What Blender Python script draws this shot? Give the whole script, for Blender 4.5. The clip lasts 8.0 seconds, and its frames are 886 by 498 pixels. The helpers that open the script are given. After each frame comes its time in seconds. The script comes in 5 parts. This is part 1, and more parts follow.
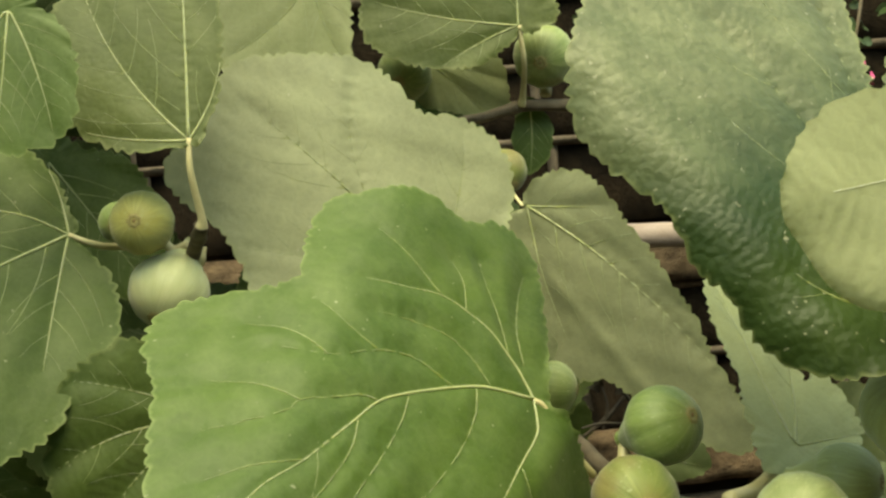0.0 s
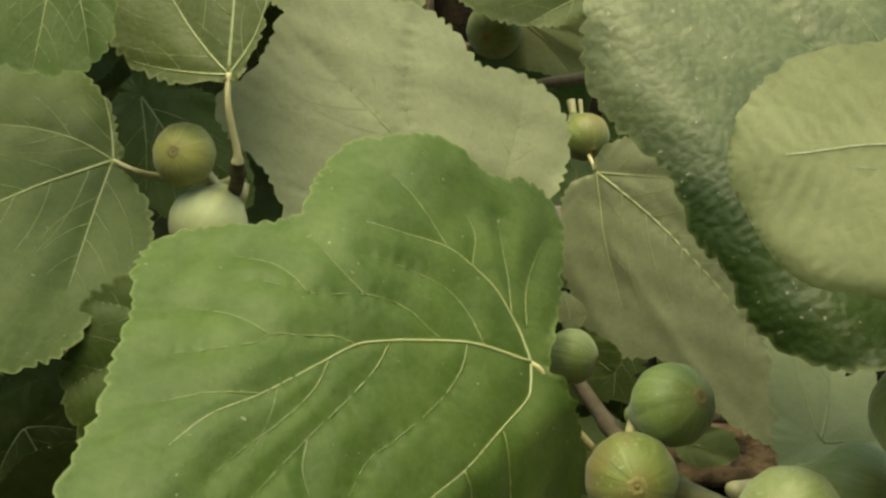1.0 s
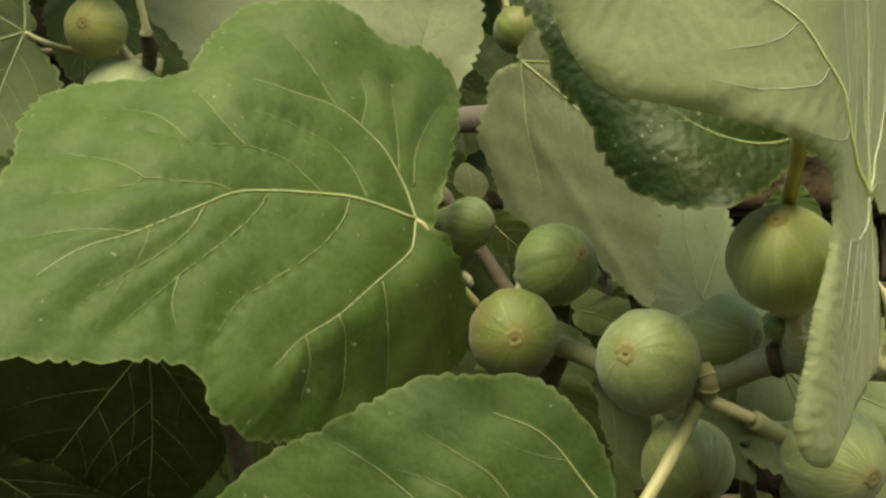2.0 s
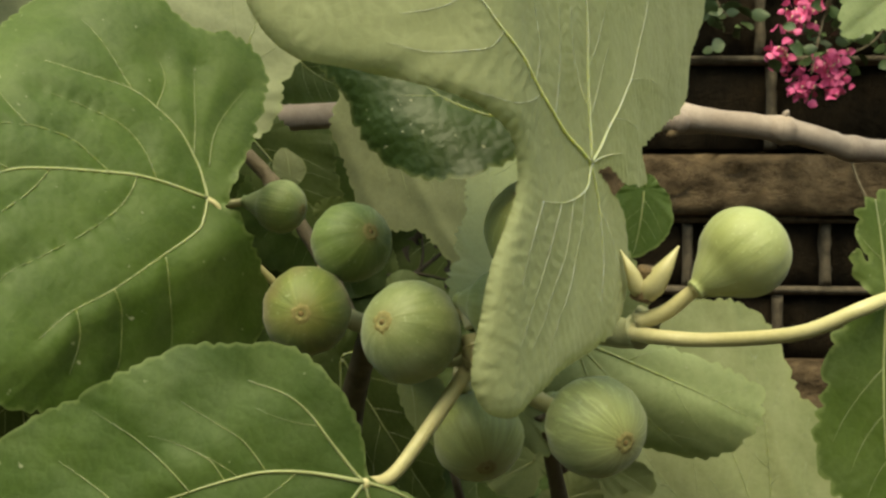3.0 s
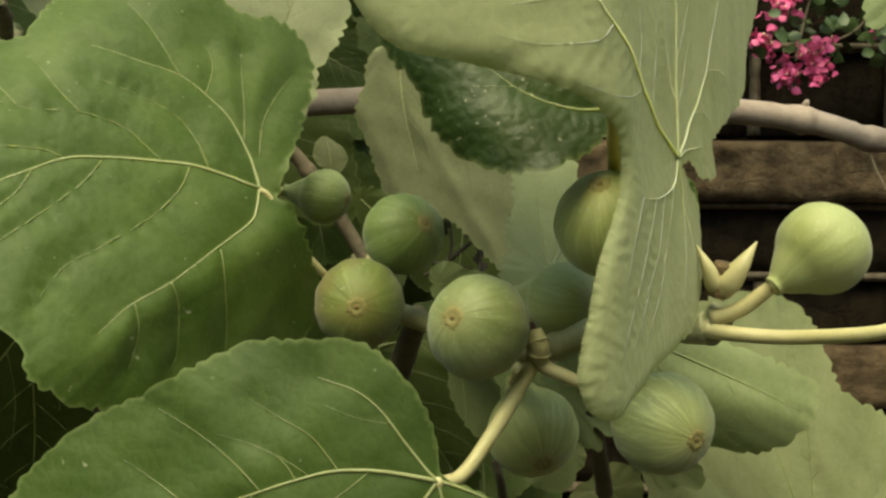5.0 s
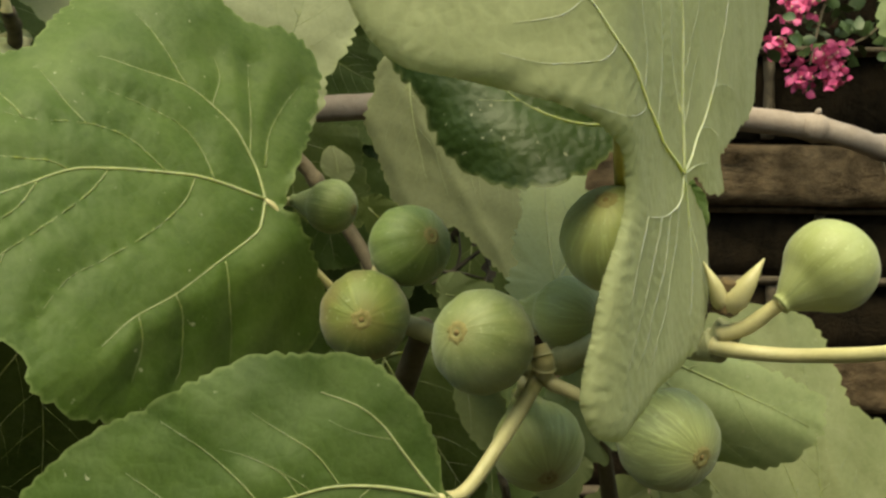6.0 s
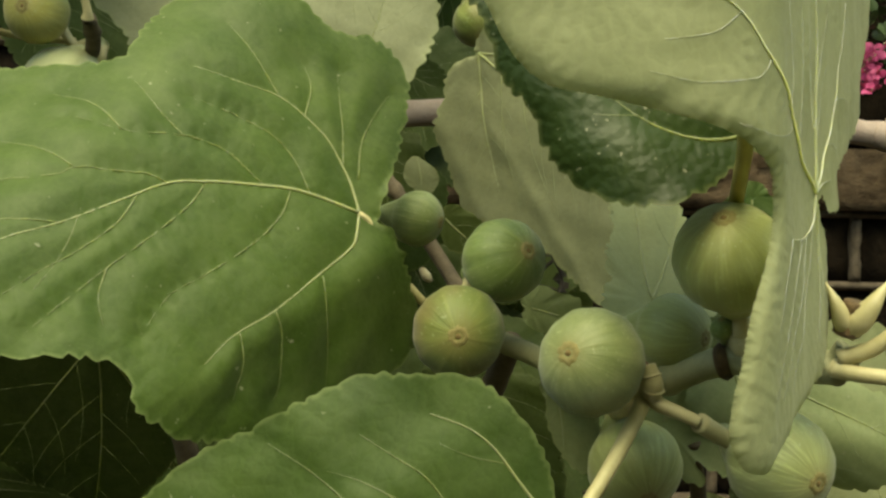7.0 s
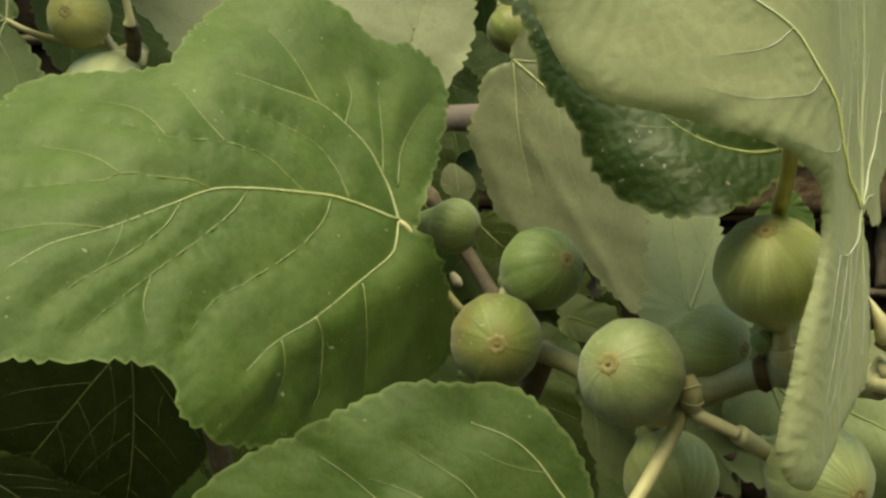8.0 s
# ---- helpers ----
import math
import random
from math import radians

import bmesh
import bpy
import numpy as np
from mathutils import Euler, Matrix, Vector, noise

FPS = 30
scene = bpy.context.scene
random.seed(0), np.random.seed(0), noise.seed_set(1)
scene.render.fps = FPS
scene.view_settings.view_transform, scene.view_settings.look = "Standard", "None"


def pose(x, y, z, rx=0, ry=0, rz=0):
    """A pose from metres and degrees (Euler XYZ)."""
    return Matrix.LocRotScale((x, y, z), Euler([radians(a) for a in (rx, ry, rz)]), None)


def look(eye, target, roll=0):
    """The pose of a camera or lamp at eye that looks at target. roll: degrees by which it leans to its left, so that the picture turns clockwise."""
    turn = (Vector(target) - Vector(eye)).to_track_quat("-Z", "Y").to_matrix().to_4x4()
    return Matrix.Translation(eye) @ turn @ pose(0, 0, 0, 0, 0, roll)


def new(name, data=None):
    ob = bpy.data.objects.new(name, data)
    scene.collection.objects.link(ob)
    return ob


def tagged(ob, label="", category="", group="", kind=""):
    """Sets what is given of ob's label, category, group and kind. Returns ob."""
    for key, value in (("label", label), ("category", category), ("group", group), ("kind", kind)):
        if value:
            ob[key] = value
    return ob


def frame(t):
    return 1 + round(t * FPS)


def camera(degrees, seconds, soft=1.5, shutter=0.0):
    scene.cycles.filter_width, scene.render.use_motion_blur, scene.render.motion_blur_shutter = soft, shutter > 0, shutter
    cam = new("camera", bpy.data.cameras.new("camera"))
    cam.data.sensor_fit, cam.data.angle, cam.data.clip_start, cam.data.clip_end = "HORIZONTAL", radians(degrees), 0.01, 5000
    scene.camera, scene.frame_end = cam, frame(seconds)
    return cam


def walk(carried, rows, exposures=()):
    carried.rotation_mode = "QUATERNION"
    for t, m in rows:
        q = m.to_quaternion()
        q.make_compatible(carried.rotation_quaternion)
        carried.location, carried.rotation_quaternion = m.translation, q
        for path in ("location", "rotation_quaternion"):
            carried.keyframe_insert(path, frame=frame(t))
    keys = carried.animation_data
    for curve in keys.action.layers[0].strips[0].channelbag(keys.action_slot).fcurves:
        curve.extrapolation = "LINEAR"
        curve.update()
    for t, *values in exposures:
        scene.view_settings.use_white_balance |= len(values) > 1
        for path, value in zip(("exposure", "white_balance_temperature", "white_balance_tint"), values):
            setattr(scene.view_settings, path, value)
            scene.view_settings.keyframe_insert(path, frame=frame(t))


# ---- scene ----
from mathutils.geometry import delaunay_2d_cdt

cam = camera(44.0, 8.0, soft=2.6)
PATH = [
    (0, (-0.22399, 0.02041, 1.37250), (-0.17492, 0.51705, 1.40311), -5.28),
    (0.5, (-0.17363, 0.03263, 1.37331), (-0.16519, 0.53160, 1.40429), -1.93),
    (1, (-0.14642, 0.03373, 1.35950), (-0.17274, 0.53258, 1.38072), 0.06),
    (1.2, (-0.13736, 0.03739, 1.33762), (-0.16458, 0.53651, 1.34952), 0.58),
    (2.3, (-0.06511, 0.00427, 1.31687), (-0.08935, 0.50364, 1.31111), 0.28),
    (2.5, (-0.04444, -0.00981, 1.31441), (-0.06786, 0.48962, 1.31052), -0.01),
    (3, (-0.00017, 0.01632, 1.30183), (-0.01231, 0.51617, 1.30223), 0.20),
    (3.5, (0.00001, 0.00000, 1.30001), (0.00001, 0.50000, 1.30001), -0.00),
    (4, (-0.00493, -0.00787, 1.30365), (-0.00246, 0.49213, 1.30304), 0.25),
    (4.5, (-0.02573, 0.01591, 1.29047), (-0.02298, 0.51589, 1.28772), 0.16),
    (5, (-0.04275, 0.02557, 1.30617), (-0.04160, 0.52551, 1.29898), 0.49),
    (6.5, (-0.03832, 0.03296, 1.31383), (-0.04687, 0.53283, 1.30669), 0.96),
    (7, (-0.07675, 0.03955, 1.31847), (-0.09063, 0.53931, 1.31127), 1.17),
    (7.5, (-0.07365, 0.03634, 1.32229), (-0.09342, 0.53592, 1.31638), 1.56),
    (8, (-0.08489, 0.03688, 1.32159), (-0.10875, 0.53627, 1.31468), 1.76),
]
walk(cam, [(t, look(eye, target, roll)) for t, eye, target, roll in PATH],
     exposures=[(0.0, 1.74), (0.4, 1.38), (1.0, 1.36), (3.5, 1.36), (5.0, 1.34), (7.5, 1.40), (8.0, 1.40)])

# ---- light: bright overcast garden, a thinly veiled sun high behind the camera ----
SUN_ELEVATION, SUN_TURN = radians(64), radians(183)
world = bpy.data.worlds.new("world")
scene.world = world
world.use_nodes = True
wn = world.node_tree.nodes
sky = wn.new("ShaderNodeTexSky")
sky.sky_type, sky.sun_disc = "NISHITA", False
sky.sun_elevation, sky.sun_rotation = SUN_ELEVATION, SUN_TURN
wn["Background"].inputs["Strength"].default_value = 0.15
world.node_tree.links.new(sky.outputs["Color"], wn["Background"].inputs["Color"])
sun = new("sun", bpy.data.lights.new("sun", "SUN"))
sun.data.energy, sun.data.angle, sun.data.color = 2.3, radians(55), (0.97, 0.97, 0.97)
sun.matrix_world = look((-0.2, -0.67, 3.9), (0.0, 0.6, 1.3))
scene.view_settings.use_white_balance = True
scene.view_settings.white_balance_temperature, scene.view_settings.white_balance_tint = 11600, -10


# ---- materials ----
def shader(name):
    m = bpy.data.materials.new(name)
    m.use_nodes = True
    t = m.node_tree
    return m, t, t.nodes["Principled BSDF"]


def node(t, kind, **values):
    n = t.nodes.new(kind)
    for key, value in values.items():
        n.inputs[key.replace("_", " ")].default_value = value
    return n


def noise_of(t, coords, scale, detail=4.0, rough=0.6):
    n = node(t, "ShaderNodeTexNoise", Scale=scale, Detail=detail, Roughness=rough)
    t.links.new(coords, n.inputs["Vector"])
    return n.outputs["Fac"]


def ramp(t, fac, stops):
    n = t.nodes.new("ShaderNodeValToRGB")
    e = n.color_ramp.elements
    while len(e) < len(stops):
        e.new(0.5)
    for one, (at, col) in zip(e, stops):
        one.position, one.color = at, (*col, 1)
    t.links.new(fac, n.inputs["Fac"])
    return n.outputs["Color"]


def mixed(t, fac, a, b, how="MIX"):
    n = t.nodes.new("ShaderNodeMix")
    n.data_type, n.blend_type = "RGBA", how
    for socket, value in ((0, fac), (6, a), (7, b)):
        if isinstance(value, bpy.types.NodeSocket):
            t.links.new(value, n.inputs[socket])
        else:
            n.inputs[socket].default_value = value if socket == 0 else (*value, 1)
    return n.outputs[2]


def maths(t, how, a, b=0.0):
    n = t.nodes.new("ShaderNodeMath")
    n.operation = how
    for socket, value in ((0, a), (1, b)):
        if isinstance(value, bpy.types.NodeSocket):
            t.links.new(value, n.inputs[socket])
        else:
            n.inputs[socket].default_value = value
    return n.outputs[0]


def bump(t, bsdf, height, strength, distance):
    n = node(t, "ShaderNodeBump", Strength=strength, Distance=distance)
    t.links.new(height, n.inputs["Height"])
    t.links.new(n.outputs["Normal"], bsdf.inputs["Normal"])
    return n


def coords_of(t):
    return t.nodes.new("ShaderNodeTexCoord").outputs["Object"]


def leaf_material(name, deep, light, dust, rough, sheen, relief=1.0, specks=0.735, wrinkle=0.0, halved=False, shine=0.42, thinness=0.24, sheen_from=None):
    """A fig leaf's skin: mottled green, a fine net of small veins, dust and hair that soften the gloss."""
    m, t, b = shader(name)
    c = coords_of(t)
    tint = t.nodes.new("ShaderNodeObjectInfo").outputs["Random"]
    broad = noise_of(t, c, 22, 3)
    col = ramp(t, broad, [(0.3, deep), (0.72, light)])
    fine = noise_of(t, c, 420, 5, 0.7)
    col = mixed(t, maths(t, "MULTIPLY", fine, 0.35), col, tuple(v * 0.55 for v in deep))
    net = node(t, "ShaderNodeTexVoronoi", Scale=165.0)
    net.feature = "DISTANCE_TO_EDGE"
    wobble = node(t, "ShaderNodeTexNoise", Scale=120.0, Detail=2.0)
    t.links.new(c, wobble.inputs["Vector"])
    bent = t.nodes.new("ShaderNodeVectorMath")
    bent.operation = "MULTIPLY_ADD"
    t.links.new(wobble.outputs["Color"], bent.inputs[0])
    bent.inputs[1].default_value = (0.006, 0.006, 0.006)
    t.links.new(c, bent.inputs[2])
    t.links.new(bent.outputs[0], net.inputs["Vector"])
    line = node(t, "ShaderNodeMapRange")
    for key, value in (("From Max", 0.09), ("To Min", 1.0), ("To Max", 0.0)):
        line.inputs[key].default_value = value
    t.links.new(net.outputs["Distance"], line.inputs["Value"])
    col = mixed(t, maths(t, "MULTIPLY", line.outputs[0], 0.05), col, tuple(min(1, v * 1.9 + 0.03) for v in light))
    film = ramp(t, noise_of(t, c, 38, 6, 0.75), [(0.42, (0, 0, 0)), (0.75, (1, 1, 1))])
    if sheen_from:
        # pale sky sheen painted on the outer blade, as a dust-coloured film
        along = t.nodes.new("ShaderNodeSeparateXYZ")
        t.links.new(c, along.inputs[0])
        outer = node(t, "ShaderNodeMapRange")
        outer.inputs["From Min"].default_value, outer.inputs["From Max"].default_value = sheen_from
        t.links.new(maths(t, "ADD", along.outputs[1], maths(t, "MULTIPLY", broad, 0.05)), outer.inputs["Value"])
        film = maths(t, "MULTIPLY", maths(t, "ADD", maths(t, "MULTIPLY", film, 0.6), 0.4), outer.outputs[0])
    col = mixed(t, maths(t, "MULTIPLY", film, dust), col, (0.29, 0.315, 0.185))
    blot = ramp(t, noise_of(t, c, 130, 4, 0.65), [(0.56, (0, 0, 0)), (0.72, (1, 1, 1))])
    col = mixed(t, maths(t, "MULTIPLY", blot, 0.28), col, tuple(v * 0.6 for v in deep))
    speck = ramp(t, noise_of(t, c, 260, 2, 0.4), [(specks, (0, 0, 0)), (specks + 0.05, (1, 1, 1))])
    col = mixed(t, maths(t, "MULTIPLY", speck, 0.4), col, (0.4, 0.4, 0.3))
    rim = t.nodes.new("ShaderNodeAttribute")
    rim.attribute_name = "rim"
    col = mixed(t, maths(t, "MULTIPLY", rim.outputs["Fac"], 0.3), col, (0.26, 0.30, 0.13))
    hue = node(t, "ShaderNodeHueSaturation")
    t.links.new(col, hue.inputs["Color"])
    t.links.new(maths(t, "ADD", maths(t, "MULTIPLY", tint, 0.03), 0.485), hue.inputs["Hue"])
    t.links.new(maths(t, "ADD", maths(t, "MULTIPLY", tint, 0.3), 0.85), hue.inputs["Value"])
    t.links.new(hue.outputs["Color"], b.inputs["Base Color"])
    t.links.new(maths(t, "ADD", maths(t, "MULTIPLY", fine, 0.2), rough - 0.08), b.inputs["Roughness"])
    b.inputs["Sheen Weight"].default_value = sheen
    b.inputs["Sheen Roughness"].default_value = 0.45
    b.inputs["Specular IOR Level"].default_value = shine
    height = maths(t, "ADD", maths(t, "MULTIPLY", net.outputs["Distance"], 0.9), maths(t, "MULTIPLY", fine, 0.35))
    height = maths(t, "ADD", height, maths(t, "MULTIPLY", noise_of(t, c, 95, 3), 1.5))
    if wrinkle:
        # quilted relief between the small veins, on one half of the blade where it is halved
        quilt = node(t, "ShaderNodeTexVoronoi", Scale=230.0)
        quilt.feature = "SMOOTH_F1"
        quilt.inputs["Smoothness"].default_value = 0.6
        t.links.new(bent.outputs[0], quilt.inputs["Vector"])
        side = t.nodes.new("ShaderNodeSeparateXYZ")
        t.links.new(c, side.inputs[0])
        half = node(t, "ShaderNodeMapRange")
        for key, value in (("From Min", 0.004), ("From Max", 0.018), ("To Min", 0.12), ("To Max", 1.0)):
            half.inputs[key].default_value = value
        if halved:
            t.links.new(side.outputs[0], half.inputs["Value"])
        else:
            half.inputs["Value"].default_value = 1.0
        swell = maths(t, "MULTIPLY", maths(t, "MULTIPLY", quilt.outputs["Distance"], -14.0 * wrinkle), half.outputs[0])
        height = maths(t, "ADD", height, swell)
    bump(t, b, height, 0.11 * relief, 0.0016)
    # light that comes through the thin blade
    thin = t.nodes.new("ShaderNodeBsdfTranslucent")
    t.links.new(mixed(t, 1.0, hue.outputs["Color"], (1.0, 0.98, 0.45), "MULTIPLY"), thin.inputs["Color"])
    both = t.nodes.new("ShaderNodeMixShader")
    both.inputs[0].default_value = thinness
    t.links.new(b.outputs[0], both.inputs[1])
    t.links.new(thin.outputs[0], both.inputs[2])
    t.links.new(both.outputs[0], t.nodes["Material Output"].inputs["Surface"])
    return m


def plain_material(name, deep, light, rough, scale, relief=0.3, distance=0.002, stretch=(1, 1, 1), metal=0.0, shine=0.5, soft=0.0):
    """Two scales of mottling and a little relief."""
    m, t, b = shader(name)
    mapped = node(t, "ShaderNodeMapping")
    mapped.inputs["Scale"].default_value = stretch
    t.links.new(coords_of(t), mapped.inputs["Vector"])
    c = mapped.outputs[0]
    col = ramp(t, noise_of(t, c, scale, 5, 0.65), [(0.32, deep), (0.7, light)])
    fine = noise_of(t, c, scale * 9, 5, 0.7)
    col = mixed(t, maths(t, "MULTIPLY", fine, 0.4), col, tuple(v * 0.5 for v in deep))
    t.links.new(col, b.inputs["Base Color"])
    b.inputs["Roughness"].default_value, b.inputs["Metallic"].default_value = rough, metal
    b.inputs["Specular IOR Level"].default_value = shine
    bump(t, b, maths(t, "ADD", fine, noise_of(t, c, scale * 2.5, 4)), relief, distance)
    if soft:
        # thin juicy tissue that light soaks through
        b.inputs["Subsurface Weight"].default_value = soft
        b.inputs["Subsurface Radius"].default_value = (0.004, 0.004, 0.002)
        b.inputs["Subsurface Scale"].default_value = 1.0
    return m


def fig_material(name, deep, light, bloom, stripe=0.35, blush=0.0):
    """Unripe fig skin: ribs and thin pale lines from stalk to eye, a tan stain round the eye, flecks and a dull bloom."""
    m, t, b = shader(name)
    c = coords_of(t)
    xyz = t.nodes.new("ShaderNodeSeparateXYZ")
    t.links.new(c, xyz.inputs[0])
    turn = maths(t, "ARCTAN2", xyz.outputs[1], xyz.outputs[0])
    ring = t.nodes.new("ShaderNodeCombineXYZ")
    t.links.new(maths(t, "COSINE", turn), ring.inputs[0])
    t.links.new(maths(t, "SINE", turn), ring.inputs[1])
    t.links.new(maths(t, "MULTIPLY", xyz.outputs[2], 9.0), ring.inputs[2])
    one = t.nodes.new("ShaderNodeObjectInfo").outputs["Random"]
    shifted = t.nodes.new("ShaderNodeVectorMath")
    t.links.new(ring.outputs[0], shifted.inputs[0])
    t.links.new(maths(t, "MULTIPLY", one, 40.0), shifted.inputs[1])
    round_ = shifted.outputs[0]
    ribs = noise_of(t, round_, 3.2, 3, 0.6)
    lines = noise_of(t, round_, 9.0, 3, 0.6)
    patch = noise_of(t, c, 38, 4, 0.6)
    col = ramp(t, maths(t, "ADD", maths(t, "MULTIPLY", ribs, 0.6), maths(t, "MULTIPLY", patch, 0.4)), [(0.34, deep), (0.66, light)])
    pale = ramp(t, lines, [(0.52, (0, 0, 0)), (0.66, (1, 1, 1))])
    col = mixed(t, maths(t, "MULTIPLY", pale, stripe), col, tuple(min(1, v * 1.45 + 0.03) for v in light))
    col = mixed(t, maths(t, "MULTIPLY", ramp(t, noise_of(t, c, 60, 5, 0.7), [(0.4, (0, 0, 0)), (0.7, (1, 1, 1))]), bloom), col, (0.34, 0.38, 0.21))
    if blush:
        ruddy = ramp(t, noise_of(t, c, 26, 3, 0.5), [(0.45, (0, 0, 0)), (0.62, (1, 1, 1))])
        col = mixed(t, maths(t, "MULTIPLY", ruddy, blush), col, (0.13, 0.085, 0.03))
    crown = t.nodes.new("ShaderNodeAttribute")
    crown.attribute_name = "crown"
    col = mixed(t, maths(t, "MULTIPLY", crown.outputs["Fac"], 0.5), col, (0.27, 0.235, 0.09))
    fleck = ramp(t, noise_of(t, c, 520, 2, 0.4), [(0.66, (0, 0, 0)), (0.72, (1, 1, 1))])
    col = mixed(t, maths(t, "MULTIPLY", fleck, 0.3), col, (0.45, 0.5, 0.3))
    t.links.new(col, b.inputs["Base Color"])
    b.inputs["Roughness"].default_value = 0.55
    b.inputs["Sheen Weight"].default_value = 0.2
    b.inputs["Subsurface Weight"].default_value = 0.12
    b.inputs["Subsurface Radius"].default_value = (0.004, 0.005, 0.002)
    height = maths(t, "ADD", maths(t, "MULTIPLY", ribs, 1.2), maths(t, "MULTIPLY", lines, 0.5))
    bump(t, b, maths(t, "ADD", height, maths(t, "MULTIPLY", noise_of(t, c, 300, 4), 0.3)), 0.3, 0.0015)
    return m


